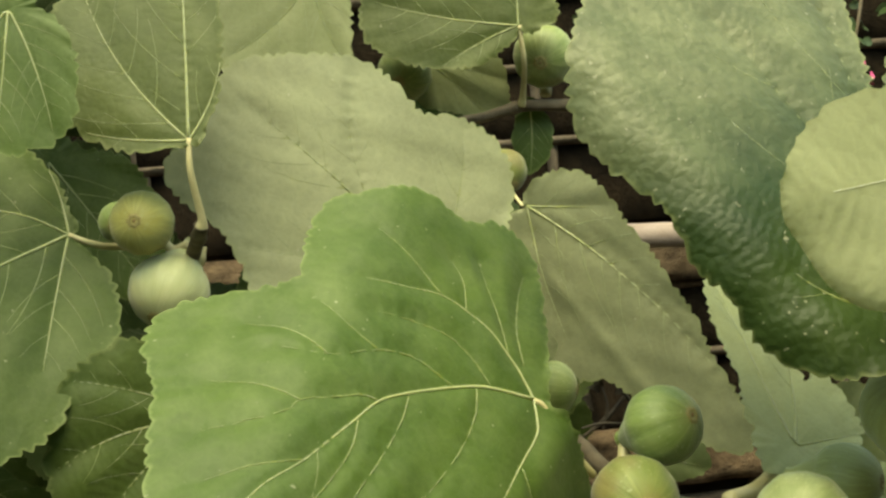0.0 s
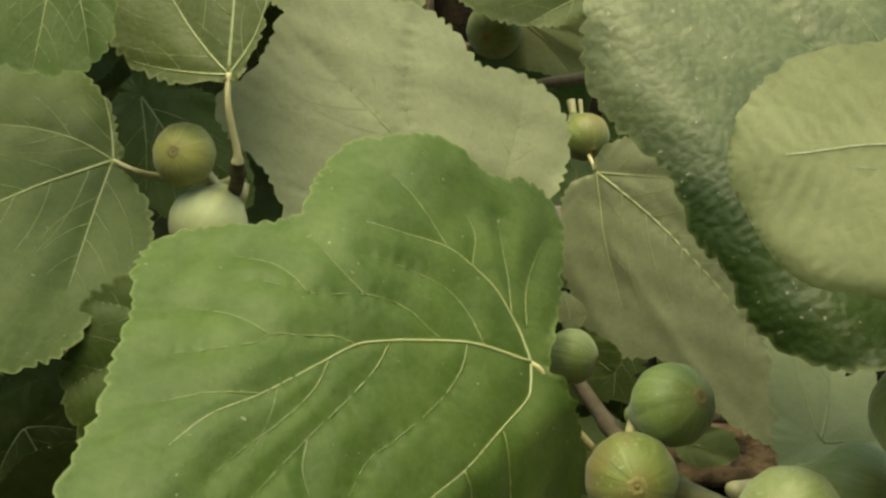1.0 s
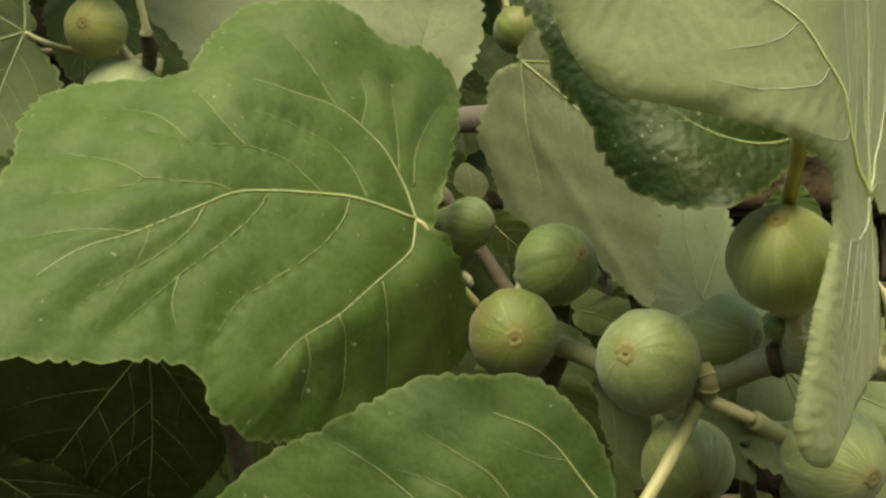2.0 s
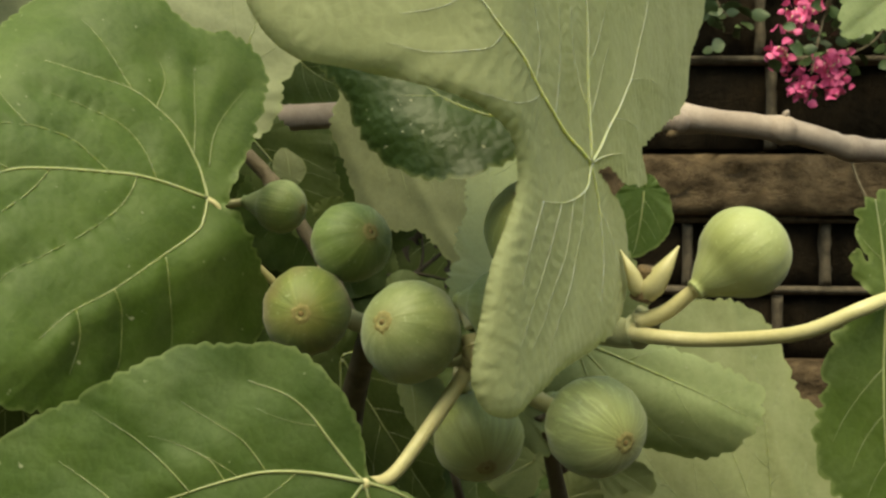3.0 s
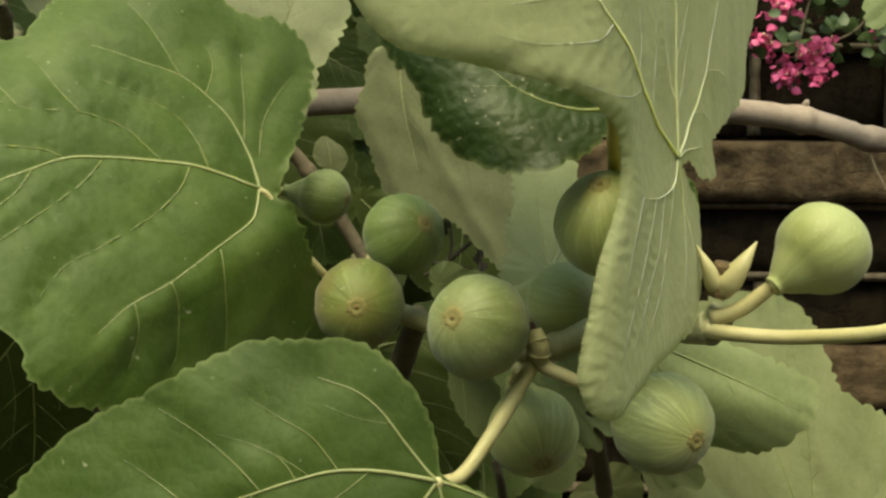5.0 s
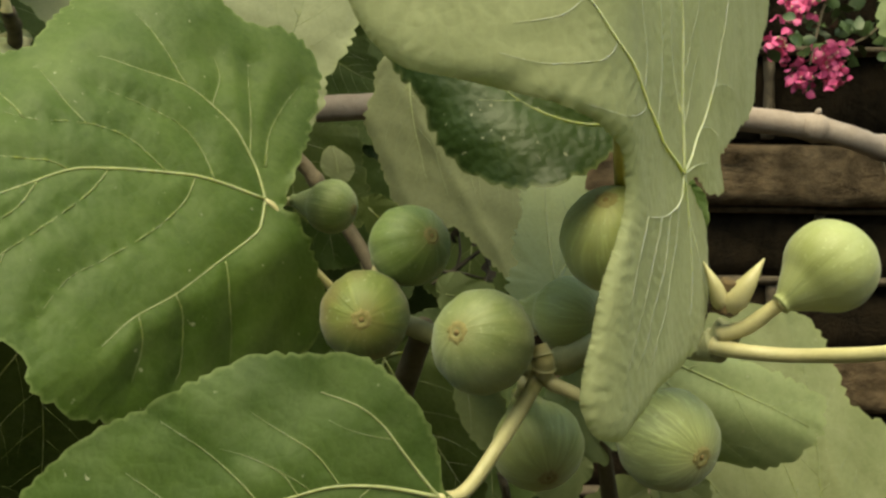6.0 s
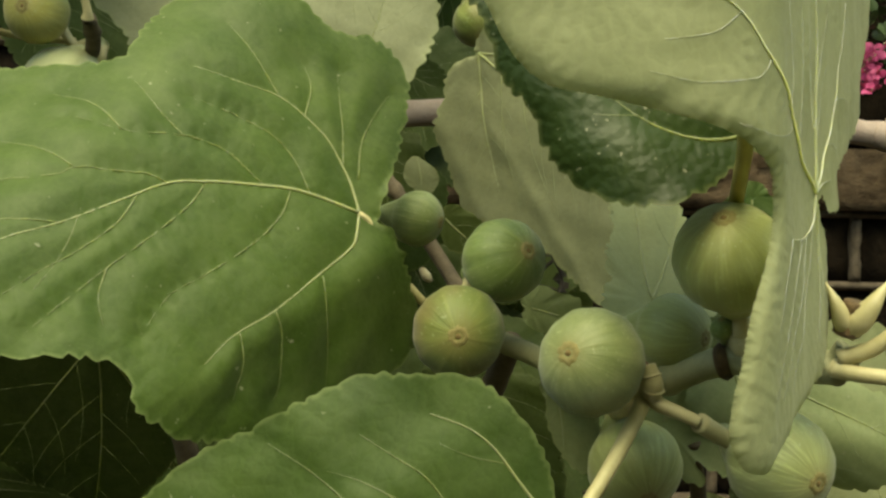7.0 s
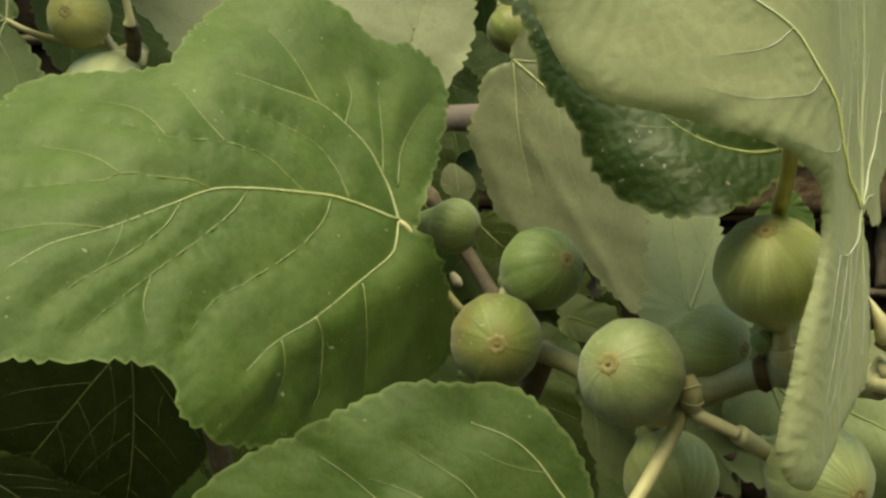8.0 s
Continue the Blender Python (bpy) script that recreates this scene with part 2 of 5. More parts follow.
MATS = {
    "leaf": leaf_material("leaf_green", (0.031, 0.058, 0.008), (0.062, 0.098, 0.018), 0.1, 0.58, 0.05, 1.5, shine=0.32),
    "leaf_bright": leaf_material("leaf_bright_green", (0.037, 0.066, 0.008), (0.070, 0.106, 0.018), 0.12, 0.56, 0.06, 1.6, shine=0.34),
    # dusty leaf tone, doubling as a lightened copy for leaves lying in shade
    "leaf_dusty_lit": leaf_material("leaf_dusty_lit_green", (0.172, 0.212, 0.098), (0.232, 0.272, 0.138), 0.5, 0.6, 0.08, shine=0.3),
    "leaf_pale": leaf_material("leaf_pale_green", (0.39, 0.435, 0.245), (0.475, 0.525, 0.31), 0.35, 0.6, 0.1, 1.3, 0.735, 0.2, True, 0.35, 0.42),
    # lightened leaf tone, brightness put into the colour of the shaded drooping leaf
    "leaf_ashen_lit": leaf_material("leaf_ashen_lit_green", (0.168, 0.188, 0.108), (0.22, 0.24, 0.148), 0.4, 0.6, 0.08, 1.2, shine=0.3),
    # brighter copy that offsets the shade over the bitten leaf
    "leaf_lit": leaf_material("leaf_lit_green", (0.25, 0.29, 0.145), (0.32, 0.36, 0.19), 0.4, 0.6, 0.08, 1.2, shine=0.3),
    # dust grey, with sky sheen also put into the base colour
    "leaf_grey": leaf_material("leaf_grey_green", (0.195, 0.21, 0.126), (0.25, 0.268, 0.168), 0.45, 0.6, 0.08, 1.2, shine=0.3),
    # dark base carries the fold's shade, the pale outer film carries sky sheen
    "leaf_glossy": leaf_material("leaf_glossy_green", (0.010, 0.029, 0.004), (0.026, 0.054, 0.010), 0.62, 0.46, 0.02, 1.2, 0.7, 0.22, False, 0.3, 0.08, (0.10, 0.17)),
    "vein": plain_material("vein_cream_green", (0.22, 0.255, 0.12), (0.31, 0.335, 0.175), 0.5, 90, 0.1, soft=0.5),
    "vein_pale": plain_material("vein_pale_cream", (0.44, 0.48, 0.29), (0.55, 0.58, 0.38), 0.5, 90, 0.1, soft=0.9),
    "vein_pale_side": plain_material("vein_pale_green", (0.415, 0.46, 0.265), (0.50, 0.55, 0.335), 0.5, 90, 0.1, soft=0.9),
    "vein_side": plain_material("vein_side_green", (0.125, 0.16, 0.056), (0.185, 0.22, 0.088), 0.5, 90, 0.1, soft=0.8),
    "vein_dull": plain_material("vein_dull_green", (0.15, 0.18, 0.075), (0.21, 0.24, 0.108), 0.55, 90, 0.1, soft=0.8),
    "petiole": plain_material("petiole_cream", (0.44, 0.40, 0.21), (0.58, 0.52, 0.31), 0.45, 60, 0.12, 0.001, (1, 1, 1)),
    "fig": fig_material("fig_green", (0.085, 0.145, 0.026), (0.16, 0.22, 0.055), 0.2, 0.3),
    "fig_mid": fig_material("fig_mid_green", (0.125, 0.18, 0.05), (0.21, 0.262, 0.09), 0.3, 0.35),
    "fig_grey": fig_material("fig_grey_green", (0.148, 0.188, 0.066), (0.202, 0.24, 0.096), 0.5, 0.16),
    "fig_striped": fig_material("fig_striped_green", (0.21, 0.245, 0.088), (0.30, 0.335, 0.138), 0.3, 0.7),
    "fig_yellow": fig_material("fig_yellow_green", (0.215, 0.245, 0.09), (0.24, 0.268, 0.106), 0.4, 0.0),
    "fig_ripe": fig_material("fig_ripening_yellow", (0.30, 0.285, 0.062), (0.40, 0.37, 0.105), 0.3, 0.3),
    "fig_cream": fig_material("fig_cream_green", (0.37, 0.39, 0.19), (0.45, 0.465, 0.25), 0.4, 0.15),
    # lighter fig skin that offsets the shade on the half-covered figs
    "fig_lit": fig_material("fig_lit_green", (0.245, 0.275, 0.088), (0.33, 0.36, 0.13), 0.35, 0.28),
    "fig_olive": fig_material("fig_olive_green", (0.095, 0.135, 0.022), (0.17, 0.20, 0.045), 0.12, 0.3, 0.6),
    "petiole_yellow": plain_material("petiole_yellow", (0.36, 0.30, 0.09), (0.50, 0.42, 0.16), 0.45, 60, 0.12, 0.001),
    "eye": plain_material("fig_eye_tan", (0.23, 0.195, 0.07), (0.34, 0.29, 0.12), 0.7, 500, 0.4),
    "eye_hole": plain_material("fig_eye_brown", (0.19, 0.125, 0.045), (0.29, 0.205, 0.085), 0.8, 700, 0.5),
    "shoot": plain_material("shoot_grey_green", (0.23, 0.235, 0.12), (0.35, 0.345, 0.2), 0.6, 80, 0.3, 0.001),
    "bark": plain_material("twig_brown", (0.07, 0.052, 0.031), (0.155, 0.12, 0.078), 0.75, 90, 0.5, 0.0015, (1, 1, 1)),
    "pole": plain_material("pale_grey_bark", (0.24, 0.18, 0.155), (0.40, 0.32, 0.285), 0.7, 30, 0.35, 0.002),
    "scar": plain_material("leaf_scar_brown", (0.08, 0.05, 0.025), (0.2, 0.13, 0.06), 0.8, 200, 0.5),
    "dry": plain_material("dry_brown", (0.015, 0.011, 0.007), (0.05, 0.036, 0.022), 0.85, 120, 0.5),
    # dark stone, its base colour lowered further in place of shade on the wall
    "stone": plain_material("shade_dark_stone", (0.004, 0.003, 0.002), (0.03, 0.02, 0.012), 0.95, 9, 0.8, 0.02, shine=0.08),
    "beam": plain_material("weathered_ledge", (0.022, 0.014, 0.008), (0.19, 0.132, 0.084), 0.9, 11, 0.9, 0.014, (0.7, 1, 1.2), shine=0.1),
    "mortar": plain_material("pale_mortar", (0.06, 0.047, 0.036), (0.145, 0.115, 0.086), 0.9, 25, 0.6, 0.006, shine=0.1),
    # for the unseen walls, kept dark to cut bounced light
    "plaster": plain_material("dark_plaster", (0.07, 0.06, 0.045), (0.13, 0.11, 0.085), 0.9, 3, 0.4, 0.01),
    "soil": plain_material("garden_soil", (0.03, 0.022, 0.014), (0.08, 0.058, 0.037), 0.95, 6, 0.8, 0.03),
    "petal": plain_material("pink_bract", (0.55, 0.05, 0.19), (0.80, 0.14, 0.34), 0.55, 40, 0.2),
    "bush_leaf": plain_material("bush_leaf_green", (0.022, 0.045, 0.012), (0.055, 0.085, 0.026), 0.5, 40, 0.2),
    "petal_heart": plain_material("cream_floret", (0.5, 0.42, 0.25), (0.7, 0.62, 0.42), 0.6, 60, 0.2),
}


# ---- mesh helpers ----
def mesh_of(name, verts, faces, material, smooth=True):
    me = bpy.data.meshes.new(name)
    me.from_pydata([tuple(v) for v in verts], [], [tuple(int(i) for i in f) for f in faces])
    me.materials.append(material)
    if smooth:
        me.polygons.foreach_set("use_smooth", [True] * len(me.polygons))
    me.update()
    return me


def part(name, me, parent, label=""):
    ob = new(name, me)
    ob.parent = parent
    return tagged(ob, label=label)


def spline(points, n):
    """Points along a Catmull-Rom curve through the given ones."""
    p = np.array(points, float)
    if len(p) == 2:
        return p[0] + (p[1] - p[0]) * np.linspace(0, 1, n)[:, None]
    q = np.vstack([2 * p[0] - p[1], p, 2 * p[-1] - p[-2]])
    u = np.linspace(0, len(p) - 1 - 1e-9, n)
    k, f = u.astype(int), (u % 1)[:, None]
    a, b, c, d = q[k], q[k + 1], q[k + 2], q[k + 3]
    return 0.5 * (2 * b + (c - a) * f + (2 * a - 5 * b + 4 * c - d) * f**2 + (3 * b - a - 3 * c + d) * f**3)


def tube(points, radii, sides=6, lump=0.0, rng=None):
    """Vertices and faces of a closed tube along the points."""
    p = np.array(points, float)
    d = np.gradient(p, axis=0)
    d /= np.linalg.norm(d, axis=1)[:, None] + 1e-12
    ref = min(((0.31, 0.17, 0.93), (0.93, 0.31, 0.17), (0.17, 0.93, 0.31)), key=lambda q: np.abs(d @ np.array(q)).max())
    s = np.cross(d, ref)
    s /= np.linalg.norm(s, axis=1)[:, None]
    u = np.cross(s, d)
    a = np.linspace(0, 2 * np.pi, sides, endpoint=False)
    r = np.array(radii, float)[:, None] * np.ones((1, sides))
    if lump:
        r = r * (1 + lump * rng.normal(size=r.shape))
    v = p[:, None] + r[..., None] * (np.cos(a)[:, None] * s[:, None] + np.sin(a)[:, None] * u[:, None])
    n = len(p)
    f = [(i * sides + j, (i + 1) * sides + j, (i + 1) * sides + (j + 1) % sides, i * sides + (j + 1) % sides) for i in range(n - 1) for j in range(sides)]
    f += [tuple(range(sides)), tuple((n - 1) * sides + j for j in range(sides))[::-1]]
    return v.reshape(-1, 3), f


def joined(pieces):
    verts, faces, at = [], [], 0
    for v, f in pieces:
        verts.extend(v)
        faces.extend(tuple(i + at for i in one) for one in f)
        at += len(v)
    return verts, faces


# ---- fig leaves ----
fig_tree = tagged(new("fig_tree"), "young fig tree with broad toothed leaves and unripe fruit", "tree")
fig_tree.location = (0.05, 0.62, 0.0)
bpy.context.view_layer.update()
LEAF_COUNT = [0]


def fig_leaf(label, hub, tip, up, outline, veins, cup=0.05, pucker=0.2, teeth=1.0, shade="leaf", gloss=0, petiole=(), root=(0.0, 0.0), wave=0.1, rolls=(), creases=(), dull=False, ribs=1.0, paths=(), strands=(), grain=0.0, ladder=0.0, margin=(), smooth=(), holes=(), stem="petiole"):
    """One leaf. outline: (degrees from the tip, centimetres from the petiole's end), or margin: its edge as a line in centimetres;
    veins: (degrees, centimetres, bend in degrees); paths and strands: main and fine veins as lines across the blade, in centimetres;
    grain: spacing of a fine mesh, ladder: height of the small cross ridges between the veins, smooth: the toothless, rolled stretch
    of the margin from one share of its length to another, holes: (x, y, radius) eaten out of the blade."""
    LEAF_COUNT[0] += 1
    rng = np.random.default_rng(100 + LEAF_COUNT[0])
    y = Vector(tip).normalized()
    z = Vector(up)
    z = (z - y * z.dot(y)).normalized()
    x = y.cross(z)
    m = Matrix((x, y, z)).transposed().to_4x4()
    m.translation = hub

    if len(margin):
        loop = spline(list(margin) + [margin[0]], 900)[:-1]
        outline = [(a, max(np.hypot(*loop[k]) for k in np.flatnonzero(np.abs((np.degrees(np.arctan2(loop[:, 0], loop[:, 1])) - a + 180) % 360 - 180) < 4))) for a in range(0, 360, 6)]
    around = np.array([a for a, _ in outline], float)
    far = np.array([r for _, r in outline], float)
    fine = np.arange(0, 360, 0.5)
    edge = np.interp(fine, np.r_[around[-1] - 360, around, around[0] + 360], np.r_[far[-1], far, far[0]])
    k = np.exp(-0.5 * (np.arange(-12, 13) / 4.0) ** 2)
    edge = np.convolve(np.r_[edge[-12:], edge, edge[:12]], k / k.sum(), "valid")

    def reach(a):
        return np.interp(np.asarray(a) % 360, np.r_[fine, 360], np.r_[edge, edge[0]])

    size = edge.max()
    lines = []
    for a1, length, bend in veins:
        s = np.linspace(0.0, 1.0, 22)
        a = a1 + bend * 1.7 * (1 - s)
        r = s * length * 1.12
        line = np.stack([r * np.sin(np.radians(a)), r * np.cos(np.radians(a))], 1) + np.array(root)
        out = np.hypot(line[:, 0], line[:, 1]) > 0.96 * reach(np.degrees(np.arctan2(line[:, 0], line[:, 1])))
        lines.append(line[: max(4, int(np.argmax(out)) if out.any() else len(line))])
    lines = [spline(line, 40) for line in paths] + lines
    phase = rng.uniform(0, 6.28, 4)
    offset = rng.uniform(-50, 50, 3)

    def height(x, y, away=True):
        r = np.hypot(x, y)
        a = np.arctan2(x, y)
        q = r / np.maximum(reach(np.degrees(a)), 0.4)
        h = -cup * r * r / size * 0.9
        h = h + wave * q**3 * (np.sin(5 * a + phase[0]) + 0.6 * np.sin(11 * a + phase[1]) + 0.35 * np.sin(19 * a + phase[2])) * min(1, size / 8)
        h = h + 0.05 * min(1, size / 8) * (np.sin(0.9 * x + phase[3]) * np.sin(0.8 * y + phase[1]) + 0.4 * np.sin(2.1 * x + 1.3 * y + phase[0])) * np.minimum(1, r / 2)
        h = h + 0.012 * np.sin(a * size * 5.0 + phase[2]) * np.clip((q - 0.55) / 0.45, 0, 1) ** 2 * min(1, size / 8)
        if len(lines):
            near = np.full(np.shape(x), 9.0)
            for one in lines + [spline(q, 14) for q in strands]:
                for px, py in one[::1]:
                    near = np.minimum(near, (x - px) ** 2 + (y - py) ** 2)
            h = h + pucker * (1 - np.exp(-np.sqrt(near) / 0.8)) * np.minimum(1, size / 8)
            if ladder:
                # small ridges that run across from vein to vein
                p, t, way, best = np.stack([x, y], -1), np.zeros(np.shape(x)), np.zeros(np.shape(x)), np.full(np.shape(x), 1e9)
                for number, one in enumerate(lines + [spline(q, 30) for q in strands]):
                    run = np.gradient(one, axis=0)
                    pace = np.linalg.norm(run, axis=1)
                    at = np.r_[0, np.cumsum(np.linalg.norm(np.diff(one, axis=0), axis=1))]
                    for k in range(len(one)):
                        gap = p - one[k]
                        d2 = (gap**2).sum(-1)
                        hit = d2 < best
                        best = np.where(hit, d2, best)
                        along = (gap @ run[k]) / (pace[k] + 1e-9)
                        t = np.where(hit, at[k] + along + 1.7 * number, t)
                        way = np.where(hit, np.sqrt(np.maximum(d2 - along**2, 0)), way)
                swing = np.sin(6.283 * (t - 0.45 * way + 0.12 * np.sin(1.9 * x + 1.3 * y)) / 0.5)
                h = h + ladder * swing * np.clip(way / 0.35, 0, 1) * np.exp(-way / 2.2) * (0.55 + 0.45 * np.sin(0.7 * x + phase[0]) * np.sin(0.6 * y + phase[1]))
        for a, d, rise, soft in creases:
            u = (x * math.sin(radians(a)) + y * math.cos(radians(a)) - d) / soft
            h = h + rise * np.exp(-u * u) * np.clip(r / 5 - 0.3, 0, 1)
        return h

    def bent(x, y, h):
        """Rolls the blade back where it passes a fold: (direction, distance, degrees, radius)."""
        for a, d, turn, rad in rolls:
            dx, dy = math.sin(radians(a)), math.cos(radians(a))
            u, v = x * dx + y * dy - d, -x * dy + y * dx
            t = np.clip(u / rad, 0, radians(abs(turn)))
            rest = np.maximum(u - rad * radians(abs(turn)), 0)
            sign = 1 if turn > 0 else -1
            u2 = np.where(u > 0, (rad + sign * h) * np.sin(t) + rest * np.cos(t), u)
            h2 = np.where(u > 0, h * np.cos(t) - sign * (rad * (1 - np.cos(t)) + rest * np.sin(t)), h)
            x, y, h = (u2 + d) * dx - v * dy, (u2 + d) * dy + v * dx, h2
        return x, y, h

    # margin with teeth
    ex, ey = edge * np.sin(np.radians(fine)), edge * np.cos(np.radians(fine))
    way = np.r_[0, np.cumsum(np.hypot(np.diff(np.r_[ex, ex[0]]), np.diff(np.r_[ey, ey[0]])))]
    ang = np.interp(np.arange(420 if size > 6 else 160) / (420 if size > 6 else 160) * way[-1], way, np.r_[fine, 360])
    r0 = reach(ang)
    px, py = r0 * np.sin(np.radians(ang)), r0 * np.cos(np.radians(ang))
    arc = np.r_[0, np.cumsum(np.hypot(np.diff(px), np.diff(py)))]
    count = max(12, int(arc[-1] / 0.95))
    t = arc / arc[-1] * count + 0.35 * np.sin(arc * 1.7 + phase[1])
    depth = rng.uniform(0.5, 1.25, count + 4)[np.clip(t.astype(int) + 1, 0, count + 3)]
    bite = 0.36 * teeth * depth * (1 - np.abs((t % 1) - 0.35) / 0.65 - 0.5)
    rings = np.r_[np.linspace(0.02, 0.92, 24), 0.955, 0.985, 1.0] if size > 6 else np.r_[np.linspace(0.04, 0.85, 7), 0.94, 1.0]
    rr = np.maximum(r0[None] * rings[:, None], 0.02)
    gx, gy = rr * np.sin(np.radians(ang)), rr * np.cos(np.radians(ang))
    nx, ny = np.roll(py, 3) - np.roll(py, -3), np.roll(px, -3) - np.roll(px, 3)
    flip = np.sign(nx * px + ny * py)
    push = bite * flip / (np.hypot(nx, ny) + 1e-9) * np.clip(r0 / 3, 0, 1)
    fade = np.clip((rings - 0.9) / 0.1, 0, 1)[:, None] ** 1.5
    gx, gy = gx + fade * push * nx, gy + fade * push * ny
    gh = height(gx, gy)
    n, w = len(rings), len(ang)
    bx, by, bh = bent(gx, gy, gh)
    top = np.stack([bx, by, bh], -1)
    cx, cy, ch = bent(np.zeros(1), np.zeros(1), height(np.zeros(1), np.zeros(1)))
    mid = np.array([cx[0], cy[0], ch[0]])
    verts = np.vstack([mid[None], top.reshape(-1, 3)]) * 0.01
    faces = []
    for j in range(w):
        k2 = (j + 1) % w
        faces.append((0, 1 + k2, 1 + j))
        for i in range(n - 1):
            faces.append((1 + i * w + j, 1 + i * w + k2, 1 + (i + 1) * w + k2, 1 + (i + 1) * w + j))
    edge_share = np.r_[0.0, np.repeat(np.clip((rings - 0.984) / 0.016, 0, 1), w)]
    rolled = np.zeros((0, 2))
    if grain:
        if len(margin):
            arc = np.r_[0, np.cumsum(np.linalg.norm(np.diff(loop, axis=0), axis=1))]
            share = arc / arc[-1]
            normal = np.stack([np.roll(loop[:, 1], 3) - np.roll(loop[:, 1], -3), np.roll(loop[:, 0], -3) - np.roll(loop[:, 0], 3)], 1)
            normal /= np.linalg.norm(normal, axis=1)[:, None] + 1e-9
            t = arc / 0.95 + 0.35 * np.sin(arc * 1.7 + phase[1])
            plain = (share > smooth[0]) & (share < smooth[1]) if len(smooth) else np.zeros(len(loop), bool)
            rolled = loop[plain]
            cut = 0.3 * teeth * rng.uniform(0.5, 1.25, 400)[t.astype(int)] * (1 - np.abs((t % 1) - 0.35) / 0.65 - 0.5) * np.where(plain, 0.12, 1.0)
            ring = loop + normal * cut[:, None]
        else:
            ring = np.stack([gx[-1], gy[-1]], 1)
        lo, hi = ring.min(0), ring.max(0)
        rows = int((hi[1] - lo[1]) / (grain * 0.866)) + 1
        inner = np.array([(lo[0] + (k + 0.5 * (r % 2)) * grain, lo[1] + r * grain * 0.866) for r in range(rows) for k in range(int((hi[0] - lo[0]) / grain) + 1)])
        near = np.full(len(inner), 9.0)
        for q in ring:
            near = np.minimum(near, ((inner - q) ** 2).sum(1))
        inner = inner[near > (0.55 * grain) ** 2]
        bites = []
        for hx, hy, hr in holes:
            turn = np.linspace(0, 2 * np.pi, 40, endpoint=False)
            wide = hr * (1 + 0.16 * np.sin(3 * turn + hx) + 0.1 * np.sin(7 * turn + hy) + 0.05 * np.sin(13 * turn))
            bites.append(np.stack([hx + wide * np.cos(turn), hy + wide * np.sin(turn)], 1))
            inner = inner[((inner - (hx, hy)) ** 2).sum(1) > (1.35 * hr) ** 2]
        flat = np.vstack([ring] + bites + [inner])
        edges, at = [], 0
        for one in [ring] + bites:
            edges += [(at + k, at + (k + 1) % len(one)) for k in range(len(one))]
            at += len(one)
        done = delaunay_2d_cdt([Vector(q) for q in flat], edges, [list(range(len(ring)))], 1, 1e-5)
        flat = np.array([tuple(q) for q in done[0]])
        faces = []
        for one in done[2]:
            c = flat[list(one)].mean(0)
            if all((c[0] - hx) ** 2 + (c[1] - hy) ** 2 > hr * hr * 0.7 for hx, hy, hr in holes):
                a3, b3, c3 = flat[one[0]], flat[one[1]], flat[one[2]]
                area = (b3[0] - a3[0]) * (c3[1] - a3[1]) - (b3[1] - a3[1]) * (c3[0] - a3[0])
                faces.append(tuple(one) if area > 0 else tuple(one)[::-1])
        edge_share = np.array([1.0 if len(origin) and min(origin) < len(ring) else 0.0 for origin in done[3]])

        def surface(x, y):
            h = height(x, y)
            if len(rolled):
                near = np.full(np.shape(x), 9.0)
                for q in rolled[::2]:
                    near = np.minimum(near, (x - q[0]) ** 2 + (y - q[1]) ** 2)
                h = h - 0.35 * np.exp(-np.sqrt(near) / 0.22)
            return np.stack(bent(x, y, h), -1)

        verts = surface(flat[:, 0], flat[:, 1]) * 0.01
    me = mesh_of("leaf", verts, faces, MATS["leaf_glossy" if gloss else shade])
    me.attributes.new("rim", "FLOAT", "POINT").data.foreach_set("value", edge_share)
    blade = new("leaf", me)
    blade.matrix_basis = fig_tree.matrix_world.inverted() @ m
    blade.parent = fig_tree
    tagged(blade, label=label)

    turned = np.r_[ang, ang[0] + 360]
    grid = np.concatenate([top, top[:, :1]], 1)

    def lifted(line, lift=0.0):
        """Places on the built surface, between its rings and spokes."""
        if grain:
            here = surface(line[:, 0], line[:, 1])
            out = np.cross(surface(line[:, 0] + 0.05, line[:, 1]) - here, surface(line[:, 0], line[:, 1] + 0.05) - here)
            return (here + out / (np.linalg.norm(out, axis=1)[:, None] + 1e-9) * lift * facing) * 0.01
        a = np.degrees(np.arctan2(line[:, 0], line[:, 1])) % 360
        a = np.where(a < turned[0], a + 360, a)
        j = np.clip(np.searchsorted(turned, a, "right") - 1, 0, w - 1)
        fj = ((a - turned[j]) / (turned[j + 1] - turned[j] + 1e-9))[:, None]
        q = np.clip(np.hypot(line[:, 0], line[:, 1]) / np.maximum(reach(a), 0.05), rings[0], 1)
        i = np.clip(np.searchsorted(rings, q, "right") - 1, 0, n - 2)
        fi = ((q - rings[i]) / (rings[i + 1] - rings[i]))[:, None]
        low = grid[i, j] * (1 - fj) + grid[i, j + 1] * fj
        high = grid[i + 1, j] * (1 - fj) + grid[i + 1, j + 1] * fj
        out = np.cross(grid[i, j + 1] - grid[i, j], grid[i + 1, j] - grid[i, j])
        out = out / (np.linalg.norm(out, axis=1)[:, None] + 1e-9)
        return (low * (1 - fi) + high * fi + out * lift) * 0.01

    first = np.cross(grid[4, 1] - grid[4, 0], grid[5, 0] - grid[4, 0])
    facing = 1.0 if first[2] > 0 else -1.0
    # veins, each main one with its side veins
    for number, line in enumerate(lines):
        long = np.hypot(*(line[-1] - line[0]))
        thick0 = 0.00098 * min(1, size / 12) ** 0.5 * (1.15 if number == 0 else 0.9)
        if shade == "leaf_pale":
            thick0 *= 0.65
